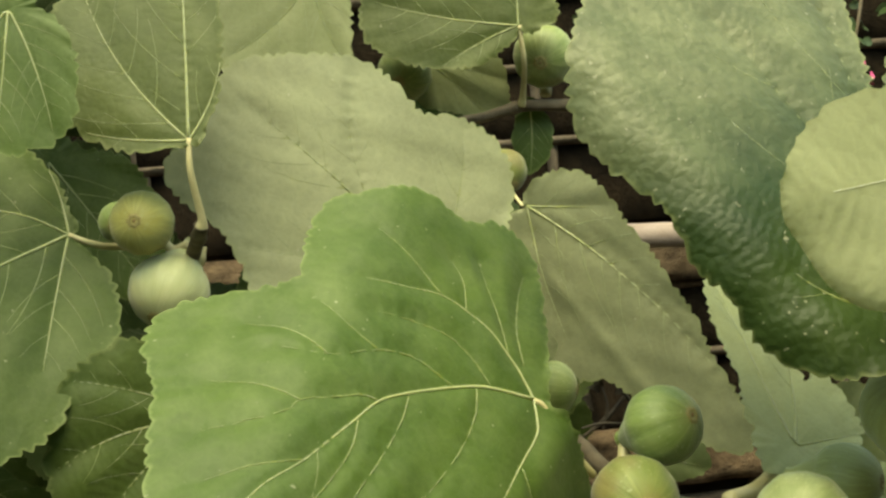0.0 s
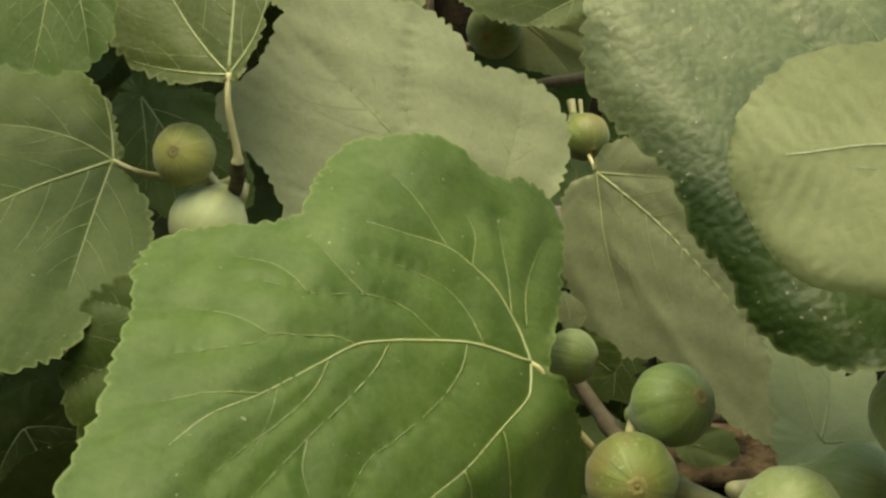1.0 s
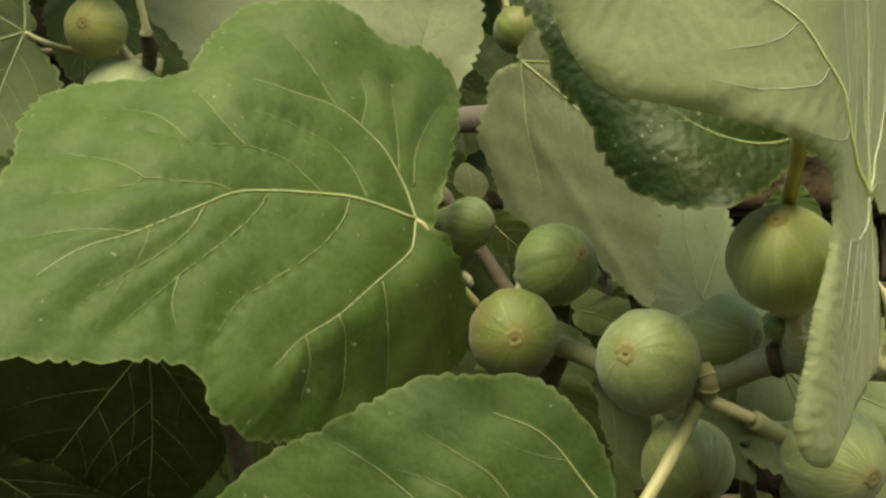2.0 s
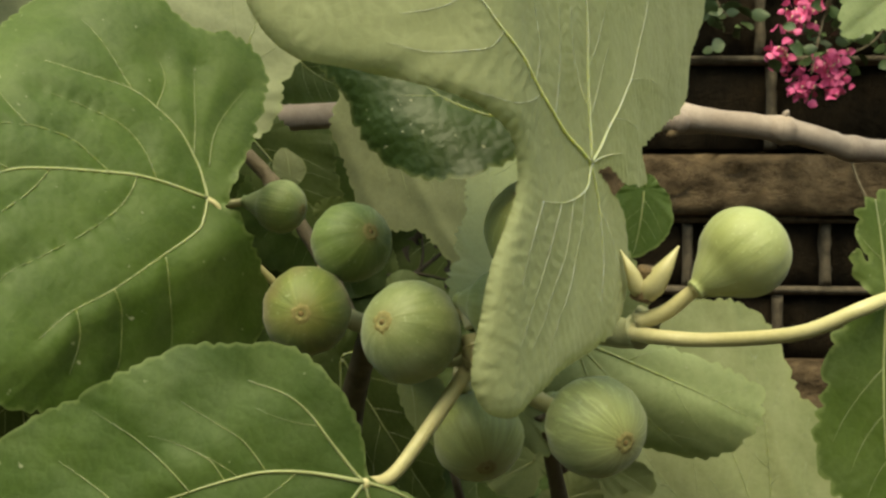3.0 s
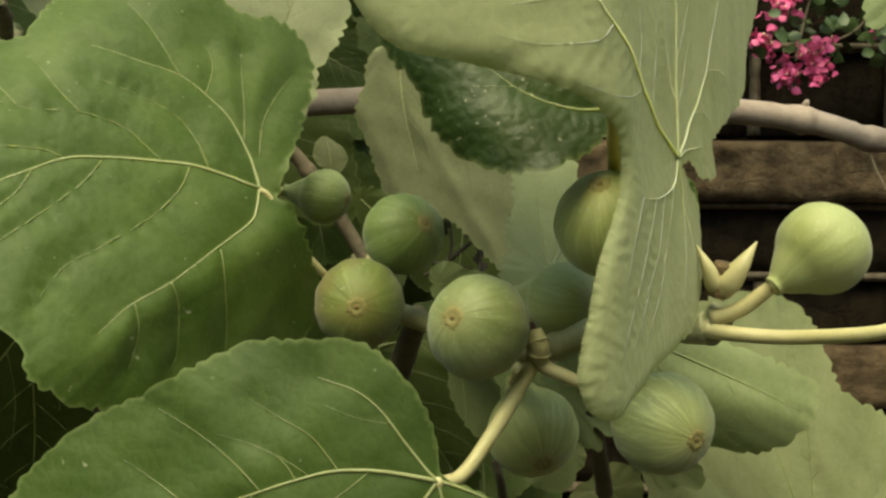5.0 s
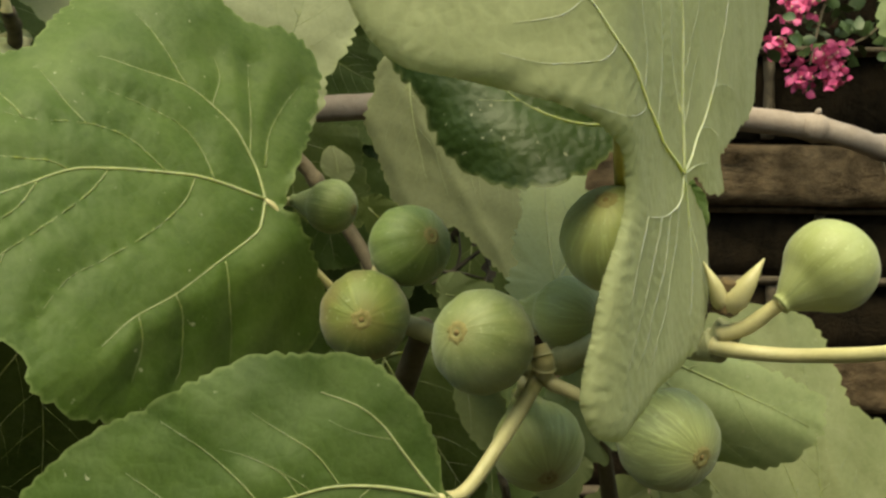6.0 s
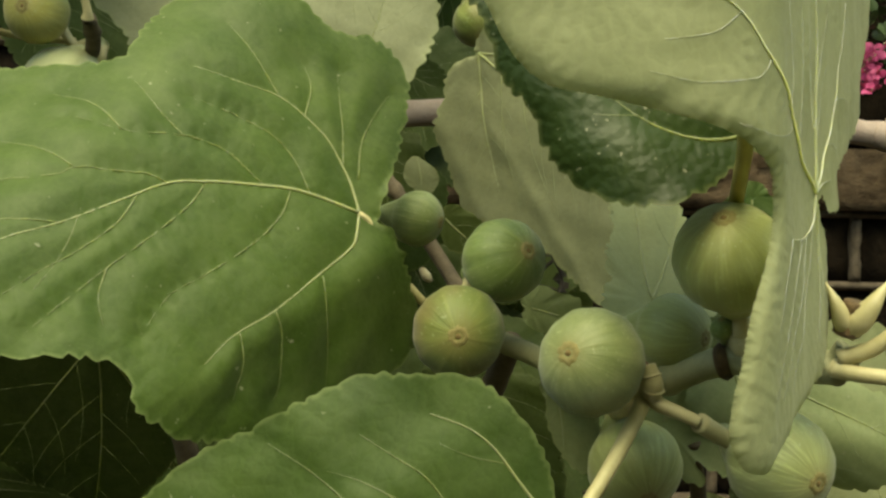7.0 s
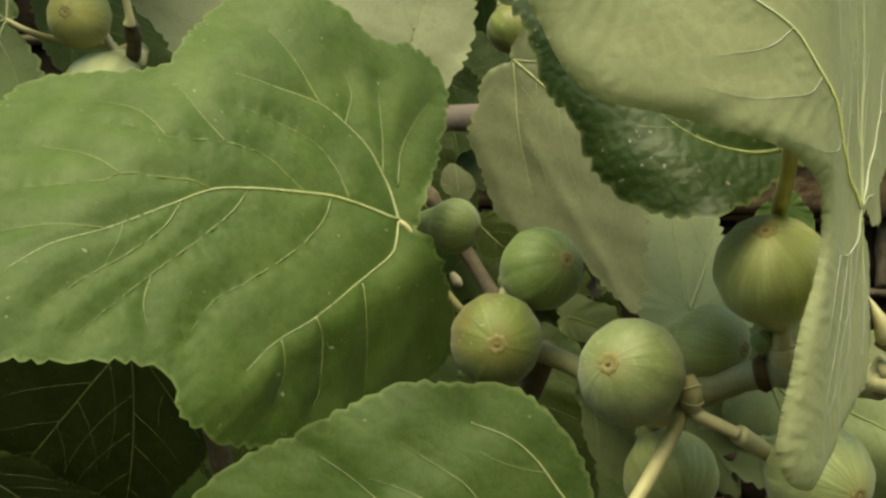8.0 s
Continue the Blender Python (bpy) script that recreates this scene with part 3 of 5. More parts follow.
        pieces = [tube(lifted(line, (35 if grain else 15) * thick0 * facing), thick0 * (0.2 + 0.8 * np.linspace(1, 0, len(line)) ** 1.3), 6)]
        step = (2.1 if size > 8 else 1.2) * ribs
        for side in (-1, 1):
            d = step * (1.0 + 0.3 * side)
            while d < long * 0.9:
                i = d / long * (len(line) - 1)
                at = np.array([np.interp(i, np.arange(len(line)), line[:, c]) for c in (0, 1)])
                way = line[min(len(line) - 1, int(i) + 1)] - line[int(i)]
                head = math.atan2(way[0], way[1]) + side * radians(rng.uniform(44, 56))
                run = (long - d) * 0.55 + 1.0
                s = np.linspace(0, 1, 10)
                turn = head - side * 0.45 * s
                pts = at + np.cumsum(np.stack([np.sin(turn), np.cos(turn)], 1) * run / 9, 0) - np.array([math.sin(head), math.cos(head)]) * run / 9
                rad = np.hypot(pts[:, 0], pts[:, 1])
                ok = rad < 0.93 * reach(np.degrees(np.arctan2(pts[:, 0], pts[:, 1])))
                stop = len(ok) if ok.all() else int(np.argmin(ok))
                others = [o for k3, o in enumerate(lines) if k3 != number]
                for q in range(stop):
                    if any(((o[3:] - pts[q]) ** 2).sum(1).min() < 0.25 for o in others):
                        stop = q
                        break
                if stop > 3:
                    r1 = thick0 * 0.34 * (1 - 0.5 * d / long)
                    pieces.append(tube(lifted(pts[:stop], 0.0), np.linspace(r1, r1 * 0.4, stop), 5))
                d += step * rng.uniform(0.8, 1.25)
        if number < len(paths) and number == 0:
            for line2 in strands:
                pieces.append(tube(lifted(spline(line2, 22), 15 * thick0 * facing), thick0 * np.linspace(0.24 if shade == "leaf_pale" else 0.36, 0.08, 22), 5))
        v, f = joined(pieces)
        tones = ("vein_dull", "vein_dull") if dull else ("vein_pale", "vein_pale_side") if shade == "leaf_pale" else ("vein", "vein_side")
        me = mesh_of("vein", v, f, MATS[tones[0]])
        me.materials.append(MATS[tones[1]])
        me.polygons.foreach_set("material_index", [0 if k < len(pieces[0][1]) else 1 for k in range(len(f))])
        part("midrib" if number == 0 else "vein", me, blade)
    if len(petiole):
        inv = m.inverted()
        pts = spline([inv @ Vector(p) for p, _ in petiole], 26)
        rad = np.interp(np.linspace(0, 1, 26), np.linspace(0, 1, len(petiole)), [r for _, r in petiole])
        v, f = tube(pts, rad, 12, 0.012, rng)
        part("petiole", mesh_of("petiole", v, f, MATS[stem]), blade, "smooth yellow petiole" if stem == "petiole_yellow" else "smooth cream-coloured petiole")
    return blade


# ---- figs ----
def fig(label, centre, radius, eye, neck=0.9, skin="fig", stalk=(), squash=0.94, seed=0):
    """An unripe fig: a ribbed pear-shaped body whose eye looks along the given way, and a stalk through the given points."""
    rng = np.random.default_rng(seed)
    z = Vector(eye).normalized()
    x = z.orthogonal().normalized()
    m = Matrix((x, z.cross(x), z)).transposed().to_4x4()
    m.translation = centre
    body_r = radius
    prof = []
    for u in np.linspace(0, 1, 40):
        th = u * math.pi
        r, h = body_r * math.sin(th), body_r * squash * math.cos(th)
        if h < 0:
            g = min(1.0, -h / (body_r * squash))
            pull = max(0.0, (g - 0.72) / 0.28)
            h = -body_r * (g * squash + neck * pull**1.6)
            r = max(r * (1 - 0.12 * pull), body_r * 0.23 * min(1, pull * 2))
        prof.append((r, h))
    prof[0] = (body_r * 0.02, prof[0][1] - body_r * 0.03)
    w = 48
    a = np.linspace(0, 2 * np.pi, w, endpoint=False)
    ph = rng.uniform(0, 6.28, 3)
    rib = 1 + 0.010 * np.cos(13 * a + ph[0]) + 0.008 * np.cos(7 * a + ph[1]) + 0.014 * np.cos(2 * a + ph[2])
    verts = [(r * k * math.cos(t), r * k * math.sin(t), h) for r, h in prof for t, k in zip(a, rib)]
    faces = [(i * w + j, (i + 1) * w + j, (i + 1) * w + (j + 1) % w, i * w + (j + 1) % w) for i in range(len(prof) - 1) for j in range(w)]
    faces += [tuple(range(w)), tuple((len(prof) - 1) * w + j for j in range(w))[::-1]]
    me = mesh_of("fig", verts, faces, MATS[skin])
    stain = [math.exp(-((r / (body_r * 0.34)) ** 2)) if h > 0 else 0.0 for r, h in prof for _ in range(w)]
    me.attributes.new("crown", "FLOAT", "POINT").data.foreach_set("value", stain)
    ob = new("fig", me)
    ob.matrix_basis = m
    tagged(ob, label, "fig", "figs on the tree")
    # eye: a ring of small scales round a dimple
    er = body_r * 0.205
    rim = [(1.25, -0.05), (1.0, 0.0), (0.8, 0.018), (0.55, 0.02), (0.35, 0.002), (0.1, -0.02)]
    t9 = np.linspace(0, 2 * np.pi, 36, endpoint=False)
    scale = 1 + 0.05 * np.cos(7 * t9 + ph[0]) + 0.06 * rng.normal(size=36)
    v = [(er * q * s * math.cos(t), er * q * s * math.sin(t), body_r * (squash * 0.985 + h * s)) for q, h in rim for t, s in zip(t9, scale)]
    f = [(i * 36 + j, i * 36 + (j + 1) % 36, (i + 1) * 36 + (j + 1) % 36, (i + 1) * 36 + j) for i in range(5) for j in range(36)]
    f.append(tuple(5 * 36 + j for j in range(36)))
    part("eye", mesh_of("eye", v, f, MATS["eye"]), ob, "tan scaly eye of the fig")
    v, f = tube([(0, 0, body_r * squash * 0.93), (0, 0, body_r * squash * 1.0), (0, 0, body_r * squash * 1.012)], [er * 0.36, er * 0.3, er * 0.05], 10)
    part("eye_opening", mesh_of("eye_opening", v, f, MATS["eye_hole"]), ob, "small brown opening")
    if len(stalk):
        inv = m.inverted()
        foot = Vector((0, 0, prof[-1][1] + body_r * 0.12))
        pts = spline([foot] + [inv @ Vector(p) for p in stalk], 16)
        v, f = tube(pts, np.interp(np.linspace(0, 1, 16), [0, 0.25, 1], [body_r * 0.2, body_r * 0.15, body_r * 0.19]), 10, 0.02, rng)
        part("stalk", mesh_of("stalk", v, f, MATS["petiole"]), ob, "short cream stalk")
    return ob


# ---- branches ----
def branch(name, label, points, radii, material, nodes=(), sides=14, seed=1, n=90, lump=0.02):
    rng = np.random.default_rng(seed)
    p = spline(points, n)
    r = np.interp(np.linspace(0, 1, n), np.linspace(0, 1, len(radii)), radii)
    for at in nodes:
        r = r * (1 + 0.22 * np.exp(-((np.linspace(0, 1, n) - at) / 0.018) ** 2))
    inv = fig_tree.matrix_world.inverted()
    v, f = tube([inv @ Vector(q) for q in p], r, sides, lump, rng)
    return part(name, mesh_of(name, v, f, MATS[material]), fig_tree, label)


# ---- ground and wall ----
def ground_sheet():
    n = 60
    u = np.linspace(-1, 1, n)
    gx, gy = np.meshgrid(np.sign(u) * np.abs(u) ** 3 * 400, np.sign(u) * np.abs(u) ** 3 * 400)
    gz = 0.03 * np.sin(gx * 3.1) * np.sin(gy * 2.7)
    v = np.stack([gx, gy, gz], -1).reshape(-1, 3)
    f = [(i * n + j, i * n + j + 1, (i + 1) * n + j + 1, (i + 1) * n + j) for i in range(n - 1) for j in range(n - 1)]
    return tagged(new("ground", mesh_of("ground", v, f, MATS["soil"])), "dry brown garden soil", "ground", kind="structure")


ground_sheet()


def block(size, rng, rough=0.008, cuts=(6, 4)):
    """Front face and sides of a hewn stone, its front knobbly, in a box of that size whose front centre is the origin."""
    w, d, h = size
    nx, nz = cuts
    xs, zs = np.linspace(-w / 2, w / 2, nx), np.linspace(-h / 2, h / 2, nz)
    v, f = [], []
    for x in xs:
        for z in zs:
            rim = max(abs(x) / (w / 2), abs(z) / (h / 2)) > 0.95
            v.append((x, rng.normal(0, rough) + (0.02 if rim else 0.0), z))
    for i in range(nx - 1):
        for j in range(nz - 1):
            f.append((i * nz + j, (i + 1) * nz + j, (i + 1) * nz + j + 1, i * nz + j + 1))
    ring = [i * nz for i in range(nx)] + [(nx - 1) * nz + j for j in range(1, nz)] + [i * nz + nz - 1 for i in range(nx - 2, -1, -1)] + [j for j in range(nz - 2, 0, -1)]
    at = len(v)
    v += [(v[i][0], d, v[i][2]) for i in ring]
    for k in range(len(ring)):
        q = (k + 1) % len(ring)
        f.append((ring[k], at + k, at + q, ring[q]))
    return v, f


WALL_Y = 3.70


def garden_wall():
    """A wall of dark rubble blocks with raised pale joints and a broad brown ledge course."""
    rng = np.random.default_rng(5)
    core = [(-9, WALL_Y + 0.06, 0), (9, WALL_Y + 0.06, 0), (9, WALL_Y + 0.4, 0), (-9, WALL_Y + 0.4, 0)]
    v = core + [(x, y, 4.2) for x, y, _ in core]
    f = [(0, 1, 5, 4), (1, 2, 6, 5), (2, 3, 7, 6), (3, 0, 4, 7), (4, 5, 6, 7), (3, 2, 1, 0)]
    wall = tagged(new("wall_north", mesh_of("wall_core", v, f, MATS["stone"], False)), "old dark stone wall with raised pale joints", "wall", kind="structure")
    courses = [(0.0, 0.22), (0.22, 0.45), (0.45, 0.68), (0.68, 0.92), (0.92, 1.17), (1.17, 1.41), (1.63, 1.94), (1.94, 2.20), (2.20, 2.46), (2.46, 2.72)]
    seams = {4: 1.03, 5: 1.19, 6: 1.01, 7: 0.97}
    near = []
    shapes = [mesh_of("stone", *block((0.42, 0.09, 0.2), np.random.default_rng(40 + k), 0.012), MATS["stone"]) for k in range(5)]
    for number, (lo, hi) in enumerate(courses):
        wide = 0.46
        x = seams.get(number, rng.uniform(0.6, 1.0)) - 10 * wide
        h = hi - lo
        strip = [block((18, 0.07, 0.03), rng, 0.005, (150, 4))]
        ob = part("mortar_joint", mesh_of("mortar_joint", *strip[0], MATS["mortar"]), wall)
        ob.location = (0, WALL_Y - 0.012, hi)
        for k in range(20):
            c = x + (k + 0.5) * wide
            if abs(c) < 4.2:
                stone = part("stone", shapes[(k * 3 + number) % 5], wall)
                stone.location = (c, WALL_Y + rng.uniform(0, 0.025), (lo + hi) / 2)
                stone.scale = ((wide - 0.03) / 0.42, 1, (h - 0.03) / 0.2)
                joint = part("mortar_joint", mesh_of("mortar_joint", *block((0.034, 0.07, h - 0.03), rng, 0.005, (4, 12)), MATS["mortar"]), wall)
                joint.location = (x + k * wide, WALL_Y - 0.01, (lo + hi) / 2)
    for k, (x0, x1) in enumerate(((-6.0, -3.9), (-3.88, -1.7), (-1.68, 0.52), (0.54, 2.4), (2.42, 4.6))):
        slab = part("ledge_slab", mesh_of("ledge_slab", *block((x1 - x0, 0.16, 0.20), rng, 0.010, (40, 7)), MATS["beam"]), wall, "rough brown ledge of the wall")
        slab.location = ((x0 + x1) / 2, WALL_Y - 0.07, 1.52)
        foot = part("ledge_slab", slab.data, wall, "rough brown ledge of the wall")
        foot.location = ((x0 + x1) / 2 - 0.3, WALL_Y - 0.07, 0.84)
    return wall


garden_wall()


def blocking_wall(name, label, a, b, high):
    """A plain plastered wall between two corners, out of view, added to block light."""
    a, b = Vector(a), Vector(b)
    side = (b - a).cross(Vector((0, 0, 1))).normalized() * 0.2
    low = [a, b, b + side, a + side]
    v = low + [p + Vector((0, 0, high)) for p in low]
    f = [(0, 1, 5, 4), (1, 2, 6, 5), (2, 3, 7, 6), (3, 0, 4, 7), (4, 5, 6, 7), (3, 2, 1, 0)]
    tagged(new(name, mesh_of(name, v, f, MATS["plaster"], False)), label, "wall", kind="structure")


# added out of view, their heights set to cut low sky light
blocking_wall("wall_south", "plain unseen wall added to block low light", (4.2, -2.6, 0), (-4.2, -2.6, 0), 2.5)
blocking_wall("wall_west", "plain unseen wall added to block low light", (-4.2, -2.6, 0), (-4.2, 3.7, 0), 2.6)
blocking_wall("wall_east", "plain unseen wall added to block low light", (4.2, 3.7, 0), (4.2, -2.6, 0), 2.6)


# ---- flowering bush before the wall ----
def bract(rng):
    """One papery bract, cupped, about 3 cm long."""
    n = 5
    v, f = [], []
    for i in range(n):
        t = i / (n - 1)
        w = 0.012 * math.sin(math.pi * min(1, 0.15 + 0.85 * t)) + 0.0008
        for j in (-1, 0, 1):
            v.append((j * w, t * 0.03, 0.006 * math.sin(t * 2.4) - 0.003 * (j == 0) + rng.normal(0, 0.0006)))
    for i in range(n - 1):
        for j in range(2):
            a = i * 3 + j
            f.append((a, a + 1, a + 4, a + 3))
    return np.array(v), f


def scatter(make, places, rng, low=0.8, high=1.25):
    pieces = []
    for c in places:
        v, f = make(rng)
        turn = np.array(Euler(rng.uniform(0, 6.28, 3)).to_matrix())
        pieces.append(((v * rng.uniform(low, high)) @ turn.T + np.array(c), f))
    return joined(pieces)


def flowering_bush():
    """Trailing stems with dark leaves and clusters of pink bracts, against the wall."""
    rng = np.random.default_rng(11)
    bush = tagged(new("flowering_bush"), "trailing bush with pink papery flowers before the wall", "bush")
    bush.location = (1.15, 3.5, 0.0)
    bpy.context.view_layer.update()
    base = np.array((1.15, 3.5, 0.0))
    clusters = [((1.0239, 3.5, 2.0229), 0.06), ((0.9752, 3.5, 1.9147), 0.045), ((1.0473, 3.5, 1.8246), 0.05), ((1.1375, 3.5, 1.8967), 0.06), ((1.1465, 3.5, 1.8246), 0.045), ((1.0654, 3.5, 2.0806), 0.05), ((1.3808, 3.5, 1.9418), 0.055), ((1.4529, 3.5, 1.9147), 0.05), ((1.2546, 3.5, 2.2031), 0.06), ((1.5431, 3.5, 2.0589), 0.06)]
    for at, size in clusters:
        c = np.array(at) - base
        places = [c + rng.normal(0, 1, 3) * np.array((0.42, 0.3, 0.42)) * size for _ in range(int(60 * size / 0.06))]
        v, f = scatter(bract, places, rng, 0.7, 1.15)
        head = part("flower_head", mesh_of("flower_head", v, f, MATS["petal"]), bush, "cluster of bright pink bracts")
        tagged(head, kind="stuff")
        dots = []
        for p in places[::5]:
            dots.append(tube([p, p + (0, -0.006, 0.004), p + (0, -0.012, 0.008)], [0.0012, 0.002, 0.003], 5))
        tagged(part("floret", mesh_of("floret", *joined(dots), MATS["petal_heart"]), head, "tiny cream florets"), kind="stuff")
    stems = [[(1.3091, 3.55, 2.6548), (1.1825, 3.5, 2.2392), (1.1041, 3.48, 2.0187), (1.059, 3.45, 1.8526)], [(1.492, 3.55, 2.5634), (1.3988, 3.5, 2.2031), (1.2907, 3.5, 1.9868), (1.1825, 3.5, 1.9147)], [(1.6748, 3.55, 2.472), (1.5431, 3.5, 2.095), (1.4349, 3.5, 1.9508), (1.355, 3.48, 1.8754)], [(0.6786, 3.6, 2.5812), (0.7713, 3.6, 2.2846), (0.7991, 3.6, 2.1177), (0.8362, 3.6, 2.0621)]]
    for k, line in enumerate(stems):
        pts = spline([np.array(p) - base for p in line], 24)
        v, f = tube(pts, np.linspace(0.007, 0.003, 24), 6, 0.05, rng)
        part("stem", mesh_of("stem", v, f, MATS["bark"]), bush)
        places = [pts[i] + rng.normal(0, 0.045, 3) for i in range(24) for _ in range(3)]
        v, f = scatter(lambda r: (lambda q: (q[0] * (1.5, 1.7, 1.5), q[1]))(bract(r)), places, rng, 0.8, 1.3)
        tagged(part("foliage", mesh_of("foliage", v, f, MATS["bush_leaf"]), bush, "small dark green leaves"), kind="stuff")


flowering_bush()

# ---- branches of the fig tree ----
branch("trunk", "grey-brown fig trunk rising from the soil", ((-0.06, 0.98, -0.05), (-0.07, 0.93, 0.4), (-0.10, 0.84, 0.9), (-0.08, 0.72, 1.16), (-0.055, 0.63, 1.262)), (0.03, 0.024, 0.016, 0.009, 0.006), "bark", seed=77)
branch("side_trunk", "second grey-brown stem of the fig", ((-0.10, 0.95, 0.2), (-0.2, 0.93, 0.7), (-0.27, 0.84, 1.1), (-0.30, 0.75, 1.3)), (0.018, 0.014, 0.009, 0.006), "bark", seed=78)
branch('shoot', 'stout grey-green fruiting shoot', ((0.0772, 0.49, 1.2738), (0.0704, 0.495, 1.2658), (0.0485, 0.515, 1.2678), (0.0294, 0.525, 1.2634), (0.0091, 0.54, 1.253), (-0.0177, 0.56, 1.2505), (-0.0475, 0.6, 1.2582), (-0.0674, 0.62, 1.2642)),
       (0.0065, 0.0065, 0.0075, 0.0065, 0.006, 0.0055, 0.0055, 0.0055), 'shoot', nodes=(0.12, 0.33, 0.55), seed=1)
branch('twig', 'grey-brown woody twig among the figs', ((-0.0674, 0.62, 1.2642), (-0.0761, 0.66, 1.2732), (-0.0952, 0.7, 1.3004), (-0.1258, 0.71, 1.3443), (-0.1422, 0.71, 1.3625), (-0.1683, 0.72, 1.3894)),
       (0.0055, 0.005, 0.0045, 0.0045, 0.0045, 0.0045), 'bark', nodes=(0.3, 0.6), seed=2)
branch('twig', 'thin woody twig of the neighbouring shoot', ((-0.2990, 0.6620, 1.4372), (-0.3070, 0.6920, 1.4282), (-0.3210, 0.7220, 1.4058), (-0.3355, 0.7520, 1.3740), (-0.3522, 0.8020, 1.2798)),
       (0.004200000000000001, 0.0045, 0.005, 0.0055, 0.006), 'bark', nodes=(0.15,), seed=3)
branch('twig', 'brown twig carrying the upper leaf', ((-0.0091, 0.9600, 1.5475), (-0.0504, 0.9550, 1.5485), (-0.0869, 0.9500, 1.5402), (-0.1155, 0.9500, 1.5360), (-0.1731, 0.9600, 1.5172)),
       (0.0055, 0.005, 0.0045, 0.0045, 0.0045), 'bark', nodes=(0.3,), seed=4)
branch('pole', 'pale grey horizontal branch with knots', ((-0.2777, 1.07, 1.4356), (-0.2424, 1.06, 1.4316), (-0.1968, 1.05, 1.426), (-0.1253, 1.04, 1.4275), (0.0085, 1.03, 1.4332), (0.1713, 1.02, 1.424), (0.2343, 1.02, 1.4182), (0.2839, 1.019, 1.4118), (0.3184, 1.02, 1.4035), (0.3507, 1.03, 1.3955), (0.4049, 1.04, 1.3935), (0.5001, 1.06, 1.3885), (0.8387, 1.15, 1.3717)),
       (0.015, 0.014, 0.013, 0.0125, 0.012, 0.0115, 0.0115, 0.011, 0.0108, 0.0105, 0.0105, 0.0105, 0.01), 'pole', nodes=(0.437, 0.583, 0.75), seed=5)
branch('knot', 'swollen ring knot on the pale branch', ((0.2747, 1.018, 1.4127), (0.2794, 1.016, 1.412), (0.2841, 1.016, 1.4109), (0.2905, 1.018, 1.4101)),
       (0.011, 0.0128, 0.0136, 0.0108), 'pole', nodes=(), seed=6)
branch('knot', 'ring knot where the pale branch bends', ((0.342, 1.029, 1.3972), (0.3456, 1.028, 1.3963), (0.3498, 1.028, 1.3954), (0.3558, 1.030, 1.3950)),
       (0.0104, 0.0112, 0.0118, 0.0104), 'pole', nodes=(), seed=7)
branch('knot', 'brown scarred knot on the pale branch', ((0.175, 1.017, 1.4221), (0.18, 1.01, 1.4191), (0.1859, 1.008, 1.4179), (0.1917, 1.017, 1.42)),
       (0.009, 0.012199999999999999, 0.0114, 0.009), 'pole', nodes=(), seed=8)
branch('bud_nub', 'small dry bud on the knot of the pale branch', ((0.2835, 1.014, 1.4215), (0.285, 1.012, 1.4262), (0.2868, 1.012, 1.4285)),
       (0.0036, 0.003, 0.0012), 'pole', nodes=(), seed=22, sides=8, n=10)
branch('bud_nub', 'small dry bud on the bend of the pale branch', ((0.3862, 1.034, 1.4035), (0.3885, 1.032, 1.4062), (0.3915, 1.032, 1.4065)),
       (0.004, 0.0034, 0.0012), 'pole', nodes=(), seed=23, sides=8, n=10)
branch('torn_stub', 'dark torn stub under the pale branch', ((0.1845, 1.012, 1.4135), (0.181, 1.004, 1.4075), (0.1765, 1.0, 1.4042)),
       (0.0062, 0.0052, 0.002), 'scar', nodes=(0.5,), seed=24, sides=9, n=12, lump=0.15)
branch('petiole_stub', 'cream leaf stub below the node', ((-0.0008, 0.522, 1.256), (0.004, 0.516, 1.2472), (0.013, 0.512, 1.2433), (0.0212, 0.51, 1.2399)),
       (0.0036, 0.0034, 0.003, 0.0026), 'petiole', nodes=(), seed=9)
branch('node', 'swollen tan joint of the shoot', ((-0.0006, 0.515, 1.2635), (0.0017, 0.514, 1.2555), (0.0016, 0.516, 1.2491)),
       (0.0035, 0.0048, 0.004), 'petiole', nodes=(0.3, 0.7), seed=10)
branch('node', 'cream swollen joint under the hanging fig', ((0.0389, 0.517, 1.2844), (0.0396, 0.514, 1.2749), (0.0421, 0.516, 1.2687)),
       (0.004, 0.006, 0.005), 'petiole', nodes=(0.4,), seed=11)
branch('node_ring', 'brown ring scar round the shoot', ((0.0311, 0.522, 1.2641), (0.0333, 0.521, 1.2648), (0.0359, 0.52, 1.2655)),
       (0.007, 0.008400000000000001, 0.0072), 'scar', nodes=(), seed=12)
branch('node_ring', 'brown ring scar near the largest fig', ((0.0023, 0.545, 1.2502), (0.0047, 0.544, 1.251), (0.0071, 0.543, 1.2517)),
       (0.0056, 0.007, 0.0058), 'scar', nodes=(), seed=13)
branch('dry_bit', 'whitish dry flower remnant between the leaves', ((-0.1246, 1.06, 1.2845), (-0.12, 1.055, 1.2785), (-0.1164, 1.06, 1.2742)),
       (0.003, 0.005, 0.0025), 'petal_heart', nodes=(), seed=14)
branch('dry_stem', 'blackened dry stalk in the chewed gap', ((-0.0545, 0.82, 1.2751), (-0.0355, 0.82, 1.2878), (-0.0154, 0.83, 1.3039)),
       (0.0012, 0.0019, 0.001), 'dry', nodes=(0.5,), seed=15)
branch('dry_stem', 'thin dry stalk in the chewed gap', ((-0.0359, 0.83, 1.3133), (-0.0346, 0.82, 1.2962), (-0.0397, 0.82, 1.2793)),
       (0.0008, 0.0011, 0.001), 'dry', nodes=(), seed=16)
